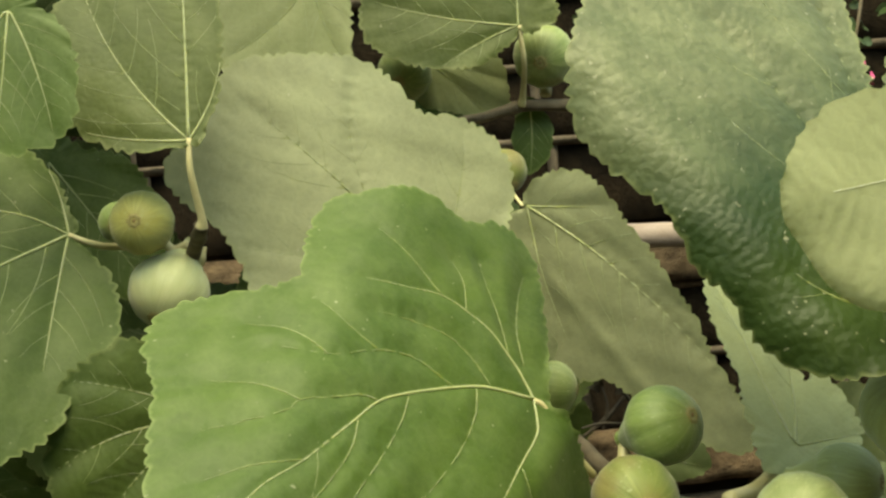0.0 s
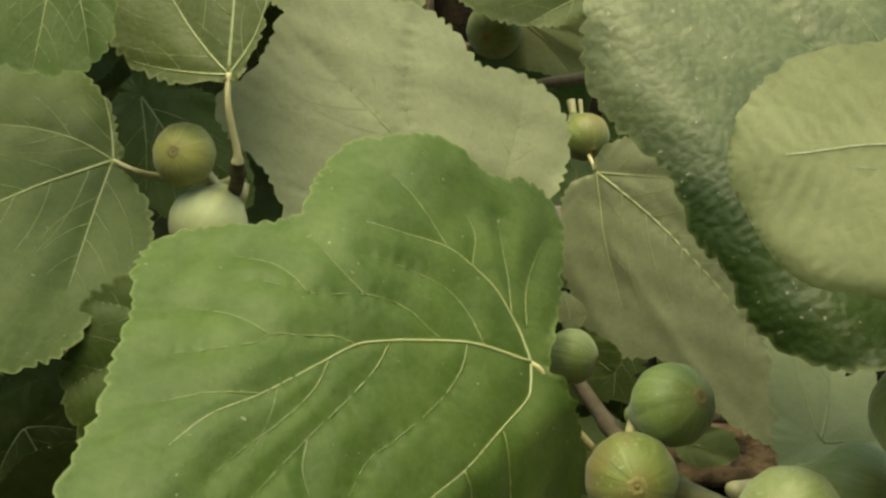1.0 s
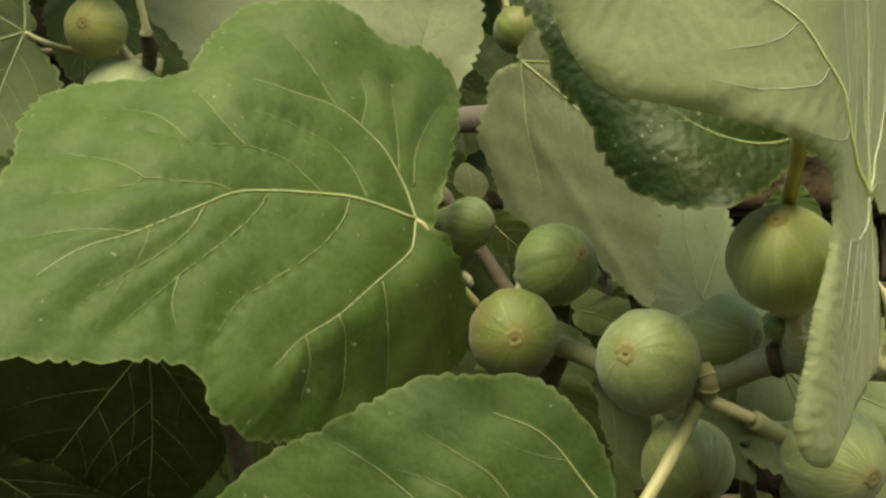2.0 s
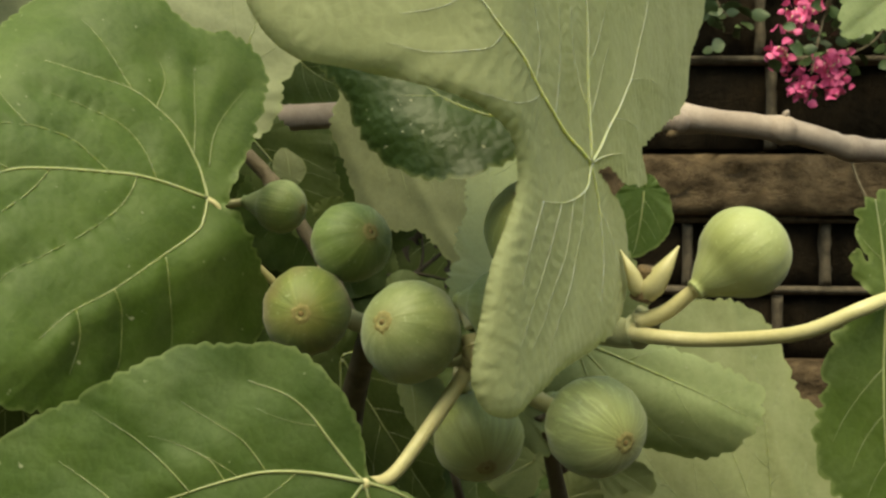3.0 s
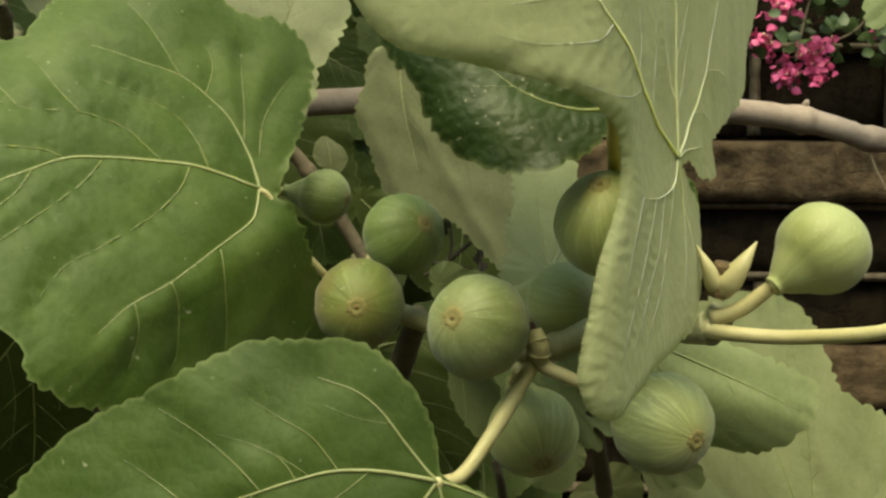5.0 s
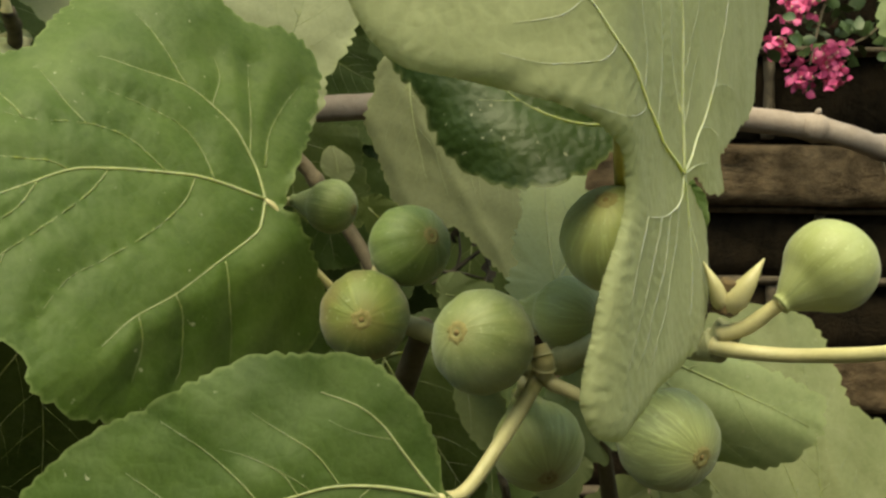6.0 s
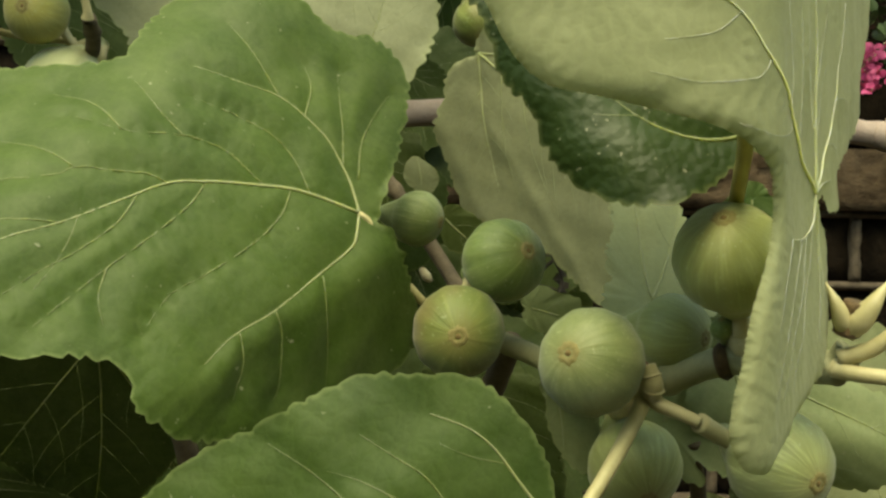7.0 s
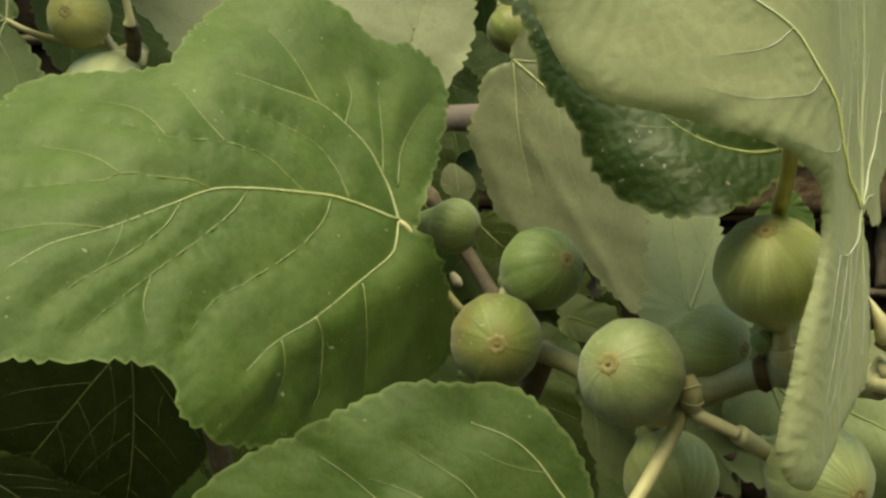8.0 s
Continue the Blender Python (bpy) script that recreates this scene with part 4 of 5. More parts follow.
branch('dry_stem', 'thin black stalk across the chewed gap', ((-0.0593, 0.8, 1.2839), (-0.0392, 0.81, 1.2846), (-0.0101, 0.82, 1.2785)),
       (0.0008, 0.0012, 0.0007), 'dry', nodes=(), seed=17)
branch('dry_stem', 'short black stalk in the chewed gap', ((-0.0207, 0.82, 1.3047), (-0.0135, 0.82, 1.2878), (-0.0183, 0.81, 1.2733)),
       (0.0015, 0.001, 0.0014), 'dry', nodes=(), seed=18)
branch('twig', 'thin dry twig hanging from the branch', ((0.348, 1.03, 1.3907), (0.3509, 1.02, 1.3688), (0.3574, 1.0, 1.3392)),
       (0.0012, 0.0012, 0.001), 'bark', nodes=(), seed=19)
branch('twig', 'thin dark stem behind the fruit', ((0.0369, 0.6, 1.2152), (0.0432, 0.62, 1.1966), (0.0524, 0.65, 1.1588)),
       (0.004, 0.004, 0.005), 'bark', nodes=(), seed=20)
branch('twig', 'thin brown stem low in the plant', ((-0.0099, 0.66, 1.1746), (-0.0065, 0.66, 1.161), (-0.0031, 0.68, 1.1393)),
       (0.0025, 0.0025, 0.003), 'bark', nodes=(), seed=21)



def chewed_shreds():
    """Dry dark shreds that hang round the eaten gap in the drooping leaf."""
    inv = fig_tree.matrix_world.inverted()
    rng = np.random.default_rng(31)
    arc = spline([(-0.047, 0.83, 1.304), (-0.040, 0.83, 1.3165), (-0.027, 0.83, 1.3185), (-0.016, 0.83, 1.311), (-0.011, 0.83, 1.297), (-0.012, 0.83, 1.286)], 9)
    for k in range(9):
        # each shred is a curled strip, broad at the leaf and ragged at its end
        long, wide = rng.uniform(0.005, 0.013), rng.uniform(0.003, 0.0055)
        lean, curl = rng.uniform(-0.5, 0.5), rng.uniform(0.4, 1.6)
        v, f = [], []
        for i in range(7):
            t = i / 6
            w = wide * (1 - 0.75 * t) * (1 + 0.25 * rng.normal())
            for j in (-1, 0, 1):
                v.append((j * w + lean * long * t, -0.004 * math.sin(curl * t * 2) - 0.001 * abs(j), -long * t + 0.0006 * rng.normal()))
        for i in range(6):
            for j in range(2):
                a = i * 3 + j
                f.append((a, a + 1, a + 4, a + 3))
        ob = part("shred", mesh_of("shred", v, f, MATS["dry"]), fig_tree, "dry dark brown shred of an eaten leaf")
        ob.location = inv @ Vector(arc[k])
        ob.rotation_euler = (0.0, rng.uniform(-0.9, 0.9), rng.uniform(-0.6, 0.6))


chewed_shreds()

# ---- figs ----
fig('small ribbed green fig on a short stalk', (-0.1078, 0.640, 1.3262), 0.0154, (0.92, -0.36, -0.14), 0.70, 'fig_mid',
    stalk=((-0.1395, 0.650, 1.3280), (-0.1495, 0.652, 1.3270)), seed=0)
fig('round green fig with a pale eye', (-0.0615, 0.585, 1.3057), 0.0211, (0.58, -0.77, 0.27), 0.50, 'fig',
    stalk=((-0.0816, 0.6, 1.2802),), seed=1)
fig('olive green fig with a brown eye facing out', (-0.0832, 0.575, 1.2704), 0.0228, (0.01, -1.0, -0.01), 0.60, 'fig_olive',
    stalk=((-0.0775, 0.63, 1.2711),), seed=2)
fig('large grey-green fig with a pale bloom', (-0.0261, 0.502, 1.2656), 0.0228, (-0.54, -0.8, 0.25), 0.60, 'fig_grey',
    stalk=((-0.0065, 0.53, 1.2539),), seed=3)
fig('grey-green fig behind the thick petiole', (0.0048, 0.58, 1.2059), 0.0233, (0.19, -0.79, -0.58), 0.70, 'fig_lit',
    stalk=((-0.004, 0.56, 1.2368), (-0.0039, 0.545, 1.2427)), seed=4)
fig('green fig half hidden behind the largest one', (0.016, 0.545, 1.2746), 0.0182, (0.73, -0.68, -0.06), 0.70, 'fig_lit',
    stalk=((0.0008, 0.56, 1.2635),), seed=5)
fig('yellow-green pear-shaped fig on a curved neck', (0.114, 0.475, 1.3012), 0.0196, (0.8, 0.12, 0.6), 0.42, 'fig_yellow',
    stalk=((0.092, 0.475, 1.2844), (0.0818, 0.48, 1.2755), (0.0714, 0.485, 1.2715)), seed=6)
fig('green fig hanging under the folded leaf', (0.0296, 0.497, 1.3108), 0.0239, (-0.28, -0.62, 0.74), 0.55, 'fig_lit',
    stalk=((0.0383, 0.51, 1.2837), (0.0388, 0.515, 1.2724)), seed=7)
fig('large pale striped fig with a yellow eye', (0.0573, 0.515, 1.222), 0.0233, (0.51, -0.84, -0.19), 0.60, 'fig_striped',
    stalk=((0.0379, 0.522, 1.2298), (0.0215, 0.512, 1.2396)), seed=8)
fig('tiny green fig bud beside the joint', (0.0313, 0.515, 1.2796), 0.0054, (-0.22, -0.48, 0.85), 0.50, 'fig',
    stalk=((0.0384, 0.518, 1.2708),), seed=9)
fig('ripening yellowish fig at the next shoot', (-0.3348, 0.6760, 1.4435), 0.0189, (-0.09, -1.0, -0.02), 0.50, 'fig_ripe',
    stalk=((-0.3231, 0.7040, 1.4288), (-0.3127, 0.7040, 1.4303)), seed=10)
fig('pale cream-green fig below the petiole', (-0.3249, 0.6940, 1.4027), 0.0241, (-0.31, -0.62, -0.72), 0.80, 'fig_cream',
    stalk=((-0.3076, 0.7040, 1.4200), (-0.3064, 0.7040, 1.4287)), seed=11)
fig('dim fig behind its neighbour', (-0.3610, 0.7490, 1.4530), 0.014, (-0.22, -0.93, -0.3), 0.50, 'fig',
    stalk=((-0.3488, 0.7340, 1.4440),), seed=12)
fig('green fig among the upper leaves', (-0.1516, 0.9500, 1.5830), 0.0239, (-0.31, -0.82, -0.49), 0.60, 'fig_mid',
    stalk=((-0.1232, 0.9700, 1.5819),), seed=13)
fig('green fig near the top twig', (-0.0285, 0.9500, 1.5899), 0.0272, (-0.33, -0.85, -0.41), 0.60, 'fig_mid',
    stalk=((-0.0265, 0.9700, 1.5600),), seed=14)
fig('dull olive fig with a torn crown below the twig', (-0.0779, 0.9220, 1.4880), 0.0197, (0.31, -0.63, -0.71), 0.50, 'fig_olive',
    stalk=((-0.0882, 0.9420, 1.5215),), seed=15)


def bud_cluster():
    """Opening bud at the end of the shoot: two pointed cream scales round a scarred tip."""
    inv = fig_tree.matrix_world.inverted()
    base, pts = (0.073, 0.482, 1.2816), [(0.063, 0.478, 1.3022), (0.0871, 0.475, 1.3039), (0.0748, 0.478, 1.2948)]
    tip = branch("bud", "scarred brown growing tip", (base, pts[2]), (0.0055, 0.004), "scar", sides=10, n=10, lump=0.12)
    for way, wide in ((pts[0], 0.0042), (pts[1], 0.0058)):
        line = spline([inv @ Vector(base), (inv @ Vector(base)).lerp(inv @ Vector(way), 0.5) + Vector((0, -0.003, 0)), inv @ Vector(way)], 14)
        v, f = tube(line, wide * np.interp(np.linspace(0, 1, 14), [0, 0.25, 0.6, 1], [0.7, 1.0, 0.6, 0.05]), 8)
        part("bud_scale", mesh_of("bud_scale", v, f, MATS["petiole"]), tip, "pointed cream bud scale")


bud_cluster()

# ---- leaves of the fig tree ----
fig_leaf('broad bright green fig leaf with pale curved veins', (-0.1322, 0.565, 1.3272), (-0.695, -0.686, -0.217), (0.55, -0.701, 0.455),
         outline=((3, 24.5), (9, 22.3), (16, 20.6), (31, 19.2), (41, 20.1), (48, 19.6), (54, 13.6), (57, 13.3), (66, 14.1), (74, 14.8), (82, 15.2), (87, 14.0), (95, 13.4), (102, 12.6), (105, 11.7), (112, 10.7), (124, 11.3), (131, 10.9), (138, 9.8), (142, 6.6), (152, 2.8), (173, 1.3), (236, 0.9), (246, 4.0), (250, 8.2), (255, 7.4), (268, 8.2), (283, 9.4), (310, 11.2), (329, 14.4), (340, 15.3), (344, 13.8), (351, 16.1), (355, 19.1)),
         veins=(), grain=0.2, ladder=0.016, cup=0.04, pucker=0.26, shade='leaf_bright', ribs=9, paths=(((0.0, 0.0), (1.5, 2.2), (2.4, 4.3), (3.2, 7.1), (3.5, 8.8), (3.2, 11.0), (2.8, 14.0), (2.8, 16.4), (2.3, 18.4)), ((0.0, 0.0), (0.8, -0.2), (2.3, -0.4), (4.5, -0.1), (6.8, 1.2), (8.0, 3.2), (9.2, 4.9)), ((0.0, 0.0), (-1.0, 0.7), (-1.6, 1.4), (-2.4, 3.7), (-3.4, 6.6), (-3.9, 8.9), (-4.7, 10.6))), strands=(((3.5, 8.8), (4.1, 9.5), (4.6, 10.9), (5.2, 12.4), (5.1, 13.3), (5.9, 15.1), (6.8, 16.5)), ((2.4, 4.3), (3.4, 4.8), (4.6, 5.5), (5.6, 7.1), (6.5, 9.7), (8.6, 11.5)), ((1.5, 2.2), (3.3, 2.1), (4.7, 2.5), (6.0, 3.8), (7.4, 5.7)), ((2.5, -0.4), (4.3, -1.3), (5.8, -2.0), (7.7, -2.9)), ((3.1, 7.1), (2.2, 8.4), (1.2, 10.7), (0.4, 12.9), (-0.6, 15.3), (-1.3, 16.9)), ((1.9, 3.1), (0.8, 4.2), (-0.2, 6.2), (-1.0, 9.0), (-1.4, 10.8), (-2.7, 12.7)), ((3.2, 10.4), (2.2, 11.7), (1.4, 13.8), (1.0, 15.4), (0.3, 17.5)), ((1.7, -0.9), (3.5, -2.1), (5.0, -3.9), (6.0, -5.5)), ((-3.4, 6.6), (-4.7, 6.5), (-6.7, 6.9), (-7.3, 7.3)), ((-2.5, 3.5), (-4.1, 3.8), (-6.1, 3.9), (-7.7, 4.2)), ((-3.9, 8.6), (-5.4, 8.8), (-6.7, 9.5)), ((2.8, 14.0), (3.4, 15.3), (4.1, 16.7), (4.7, 18.0)), ((5.5, 0.4), (7.0, -0.8), (8.3, -1.1)), ((6.8, 1.2), (9.6, 1.5), (11.5, 1.9)), ((0.4, 12.9), (-0.7, 13.7), (-1.9, 14.0)), ((5.2, 12.4), (7.0, 13.2), (9.0, 14.6)), ((6.5, 9.7), (8.8, 10.1), (10.8, 11.2)), ((5.6, 7.1), (7.3, 7.6), (9.4, 7.8))), rolls=((60, 9.3, 36, 5.0), (-103, 1.6, 34, 2.4)), petiole=(((-0.1322, 0.565, 1.3272), 0.0014), ((-0.1264, 0.566, 1.3221), 0.0016), ((-0.1151, 0.572, 1.3011), 0.0018), ((-0.1013, 0.585, 1.2839), 0.0022)))
fig_leaf('large mid green fig leaf hanging from a thick pale petiole', (-0.0431, 0.468, 1.2058), (-0.991, -0.131, -0.007), (0.127, -0.968, 0.215),
         outline=((0, 17.0), (6, 15.5), (13, 13.8), (17, 12.4), (27, 10.8), (39, 9.4), (47, 7.9), (56, 7.1), (64, 6.2), (72, 4.6), (83, 2.6), (94, 0.7), (110, 0.35), (150, 0.3), (186, 0.5), (199, 2.2), (203, 4.5), (214, 5.6), (230, 4.9), (255, 3.1), (288, 3.6), (306, 6.3), (320, 9.3), (332, 13.0), (343, 15.7), (352, 17.5)),
         veins=((-50, 6.4, -1), (-107, 2.7, 3), (-152, 3.6, -8)), grain=0.2, ladder=0.012, creases=((60, 4.2, 0.22, 1.0), (-35, 6.0, 0.2, 1.2)), cup=0.1, pucker=0.15, teeth=0.5, ribs=2.2, paths=(((0.0, -0.0), (0.3, 1.4), (0.5, 2.8), (0.5, 4.3), (0.2, 5.7), (-0.2, 7.1), (-0.7, 8.5), (-2.3, 11.4)), ((0.0, -0.0), (0.4, 0.4), (1.7, 1.4), (2.9, 2.3), (3.7, 3.3), (4.3, 4.8))), strands=(((0.5, 4.0), (1.8, 5.0), (2.6, 6.2), (3.5, 7.6)), ((-0.2, 7.1), (0.9, 8.1), (2.1, 9.5), (3.2, 11.2)), ((0.2, 5.7), (1.1, 6.4), (1.8, 7.8)), ((-1.2, 9.4), (0.0, 10.8), (1.2, 12.5))), petiole=(((-0.0443, 0.468, 1.205), 0.0026), ((-0.033, 0.478, 1.2062), 0.003), ((-0.0187, 0.492, 1.223), 0.0032), ((-0.0037, 0.515, 1.2432), 0.0036), ((0.0003, 0.525, 1.2489), 0.004200000000000001)))
fig_leaf('dusty fig leaf with pale midrib at the shoot end', (-0.3757, 0.6690, 1.4390), (-0.698, -0.591, -0.404), (0.399, -0.79, 0.464),
         outline=((16, 13.2), (36, 11.4), (59, 9.6), (82, 8.9), (97, 7.6), (107, 6.2), (119, 3.9), (127, 1.5), (201, 0.3), (208, 0.25), (215, 0.3), (253, 0.4), (258, 1.6), (266, 3.3), (274, 5.1), (284, 7.0), (305, 9.6), (309, 12.4), (313, 13.0), (319, 14.2), (328, 15.2), (342, 14.7), (359, 14.0)),
         veins=((0, 10.1, 2), (44, 6.7, 14), (-45, 7.9, 1), (112, 5.2, 5)), grain=0.22, ladder=0.014, cup=0.05, petiole=(((-0.3757, 0.6690, 1.4390), 0.0016), ((-0.3638, 0.6730, 1.4335), 0.0019), ((-0.3548, 0.6930, 1.4323), 0.0022), ((-0.3254, 0.7130, 1.4323), 0.0026)))
fig_leaf('upright green fig leaf on a yellow petiole', (-0.3000, 0.6420, 1.4843), (0.011, 0.181, 0.983), (0.004, -0.983, 0.181),
         outline=((2, 13.1), (9, 10.3), (17, 7.3), (26, 4.3), (49, 1.2), (169, 0.3), (176, 0.25), (183, 0.3), (244, 0.9), (257, 2.8), (272, 5.0), (285, 7.2), (297, 9.3), (310, 10.6), (322, 11.7), (336, 12.4), (349, 13.4), (358, 14.6)),
         veins=((-1, 13.9, 1), (-30, 10.5, -9), (21, 5.2, 9), (-81, 5.1, -6)), grain=0.22, ladder=0.018, shade='leaf_bright', cup=0.08, petiole=(((-0.2999, 0.6420, 1.4853), 0.0016), ((-0.3006, 0.6440, 1.4665), 0.0019), ((-0.2978, 0.6545, 1.4420), 0.0023), ((-0.2985, 0.6580, 1.4362), 0.0036)))
fig_leaf('dull greyish green fig leaf', (-0.1619, 0.72, 1.3948), (-0.643, -0.017, 0.766), (0.168, -0.979, 0.119),
         outline=((2, 19.6), (10, 18.2), (19, 16.9), (28, 15.7), (35, 13.8), (41, 11.2), (53, 11.4), (65, 11.1), (79, 9.8), (94, 7.0), (108, 4.3), (236, 2.2), (253, 5.7), (280, 9.4), (296, 11.3), (314, 11.8), (321, 12.5), (329, 13.9), (333, 17.7), (339, 18.8), (346, 17.5), (354, 18.1)),
         veins=((-1, 14.5, 3), (28, 14.5, -22), (57, 10.5, 6), (-36, 12.6, 2)), grain=0.25, ladder=0.016, creases=((60, 5.0, 0.12, 0.8), (-40, 7.0, 0.12, 0.9)), cup=0.04, shade='leaf_grey', dull=True)
fig_leaf('drooping pale grey-green fig leaf with a chewed hole', (-0.0758, 0.84, 1.4497), (0.49, -0.414, -0.767), (-0.631, -0.776, 0.016),
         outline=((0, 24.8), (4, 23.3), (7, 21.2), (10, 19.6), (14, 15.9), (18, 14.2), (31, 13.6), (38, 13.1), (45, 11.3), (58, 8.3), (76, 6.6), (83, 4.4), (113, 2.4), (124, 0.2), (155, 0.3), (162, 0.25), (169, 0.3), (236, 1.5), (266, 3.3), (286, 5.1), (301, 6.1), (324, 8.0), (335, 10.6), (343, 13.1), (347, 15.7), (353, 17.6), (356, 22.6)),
         veins=((-4, 19.7, -7), (27, 9.2, 5), (-43, 5.6, 1)), grain=0.25, ladder=0.012, creases=((92, 2.2, 0.12, 0.6), (84, -1.8, -0.1, 0.6), (97, 5.6, 0.12, 0.8)), cup=0.02, shade='leaf_ashen_lit', petiole=(((-0.0704, 0.89, 1.4547), 0.0012), ((-0.0744, 0.9, 1.4649), 0.0014), ((-0.0779, 0.93, 1.4847), 0.0016), ((-0.0799, 0.95, 1.5232), 0.0018)))
fig_leaf('fig leaf with a bitten edge behind the fruit', (0.0144, 0.6, 1.2853), (0.038, 0.708, 0.705), (0.185, -0.698, 0.692),
         outline=((2, 15.9), (5, 13.8), (11, 8.9), (21, 6.9), (25, 4.2), (29, 7.0), (55, 5.4), (73, 5.0), (110, 1.9), (236, 3.0), (297, 2.3), (337, 4.7), (345, 7.3), (351, 12.3)),
         veins=((16, 6.7, 2), (-1, 14.1, -4), (73, 5.0, 3)), creases=((70, 2.0, 0.25, 0.8), (-60, 3.0, 0.2, 1.0)), cup=0.04, shade='leaf_lit', ribs=3, petiole=(((0.0226, 0.62, 1.2823), 0.0030), ((0.0101, 0.61, 1.2754), 0.0036), ((-0.0132, 0.59, 1.2669), 0.0040), ((-0.036, 0.57, 1.2665), 0.0042)))
# shade and sheen of this leaf are painted into its material
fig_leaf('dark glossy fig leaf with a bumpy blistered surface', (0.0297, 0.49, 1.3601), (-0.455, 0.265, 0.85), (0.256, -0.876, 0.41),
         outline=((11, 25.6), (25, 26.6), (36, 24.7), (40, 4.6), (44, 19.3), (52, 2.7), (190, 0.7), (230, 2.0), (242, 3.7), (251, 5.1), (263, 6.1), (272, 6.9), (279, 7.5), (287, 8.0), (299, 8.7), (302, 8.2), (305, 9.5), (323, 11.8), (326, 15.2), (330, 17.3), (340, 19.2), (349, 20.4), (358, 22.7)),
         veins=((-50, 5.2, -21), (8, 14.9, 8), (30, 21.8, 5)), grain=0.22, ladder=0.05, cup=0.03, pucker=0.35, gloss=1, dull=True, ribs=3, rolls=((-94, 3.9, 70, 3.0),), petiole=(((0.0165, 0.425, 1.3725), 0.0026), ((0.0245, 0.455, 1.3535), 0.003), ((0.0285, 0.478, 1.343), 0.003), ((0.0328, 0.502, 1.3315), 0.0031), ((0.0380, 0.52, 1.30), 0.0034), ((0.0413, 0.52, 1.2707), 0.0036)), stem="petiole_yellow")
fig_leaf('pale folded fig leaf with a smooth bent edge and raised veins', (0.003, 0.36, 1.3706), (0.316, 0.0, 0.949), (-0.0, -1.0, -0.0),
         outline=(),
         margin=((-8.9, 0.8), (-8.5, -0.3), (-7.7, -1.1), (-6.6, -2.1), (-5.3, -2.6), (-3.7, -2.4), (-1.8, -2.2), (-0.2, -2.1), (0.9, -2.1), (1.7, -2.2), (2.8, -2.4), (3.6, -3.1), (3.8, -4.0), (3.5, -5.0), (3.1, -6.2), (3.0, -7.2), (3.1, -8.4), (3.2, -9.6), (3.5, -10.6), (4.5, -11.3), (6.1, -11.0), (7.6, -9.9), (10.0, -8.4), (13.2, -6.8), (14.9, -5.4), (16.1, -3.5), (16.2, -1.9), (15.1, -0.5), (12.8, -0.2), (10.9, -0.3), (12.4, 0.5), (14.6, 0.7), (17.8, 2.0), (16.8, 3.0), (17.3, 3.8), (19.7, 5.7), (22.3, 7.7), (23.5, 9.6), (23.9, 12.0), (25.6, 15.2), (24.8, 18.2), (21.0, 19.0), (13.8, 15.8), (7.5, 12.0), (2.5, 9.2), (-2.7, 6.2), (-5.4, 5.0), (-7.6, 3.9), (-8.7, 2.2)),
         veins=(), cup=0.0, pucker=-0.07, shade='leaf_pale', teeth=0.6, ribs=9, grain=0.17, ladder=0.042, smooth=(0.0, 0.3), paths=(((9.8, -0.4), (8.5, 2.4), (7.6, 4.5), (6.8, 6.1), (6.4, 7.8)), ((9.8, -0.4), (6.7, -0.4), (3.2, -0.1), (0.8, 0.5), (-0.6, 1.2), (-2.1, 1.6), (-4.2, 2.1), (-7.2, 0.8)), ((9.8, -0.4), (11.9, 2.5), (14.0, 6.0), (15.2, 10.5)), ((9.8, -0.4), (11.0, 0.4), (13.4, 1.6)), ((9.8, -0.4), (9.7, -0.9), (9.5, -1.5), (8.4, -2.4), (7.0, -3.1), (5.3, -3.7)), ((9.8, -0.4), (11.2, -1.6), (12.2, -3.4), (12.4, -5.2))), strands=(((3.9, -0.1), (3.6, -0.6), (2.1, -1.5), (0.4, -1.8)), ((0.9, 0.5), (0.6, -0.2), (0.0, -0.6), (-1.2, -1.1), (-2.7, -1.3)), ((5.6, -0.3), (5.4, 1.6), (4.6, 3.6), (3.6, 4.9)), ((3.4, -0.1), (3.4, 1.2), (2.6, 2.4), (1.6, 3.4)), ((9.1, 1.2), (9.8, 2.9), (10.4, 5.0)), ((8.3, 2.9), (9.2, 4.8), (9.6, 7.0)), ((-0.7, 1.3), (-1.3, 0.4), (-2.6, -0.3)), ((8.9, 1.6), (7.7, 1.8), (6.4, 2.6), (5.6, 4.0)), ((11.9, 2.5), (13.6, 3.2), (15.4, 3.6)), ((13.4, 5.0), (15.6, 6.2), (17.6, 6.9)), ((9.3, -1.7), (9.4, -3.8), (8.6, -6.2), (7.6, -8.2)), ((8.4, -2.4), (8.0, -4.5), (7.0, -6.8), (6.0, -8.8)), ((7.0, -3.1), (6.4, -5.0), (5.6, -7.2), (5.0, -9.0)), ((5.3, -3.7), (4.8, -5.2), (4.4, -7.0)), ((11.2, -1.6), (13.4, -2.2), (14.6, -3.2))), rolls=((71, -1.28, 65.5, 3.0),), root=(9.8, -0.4))
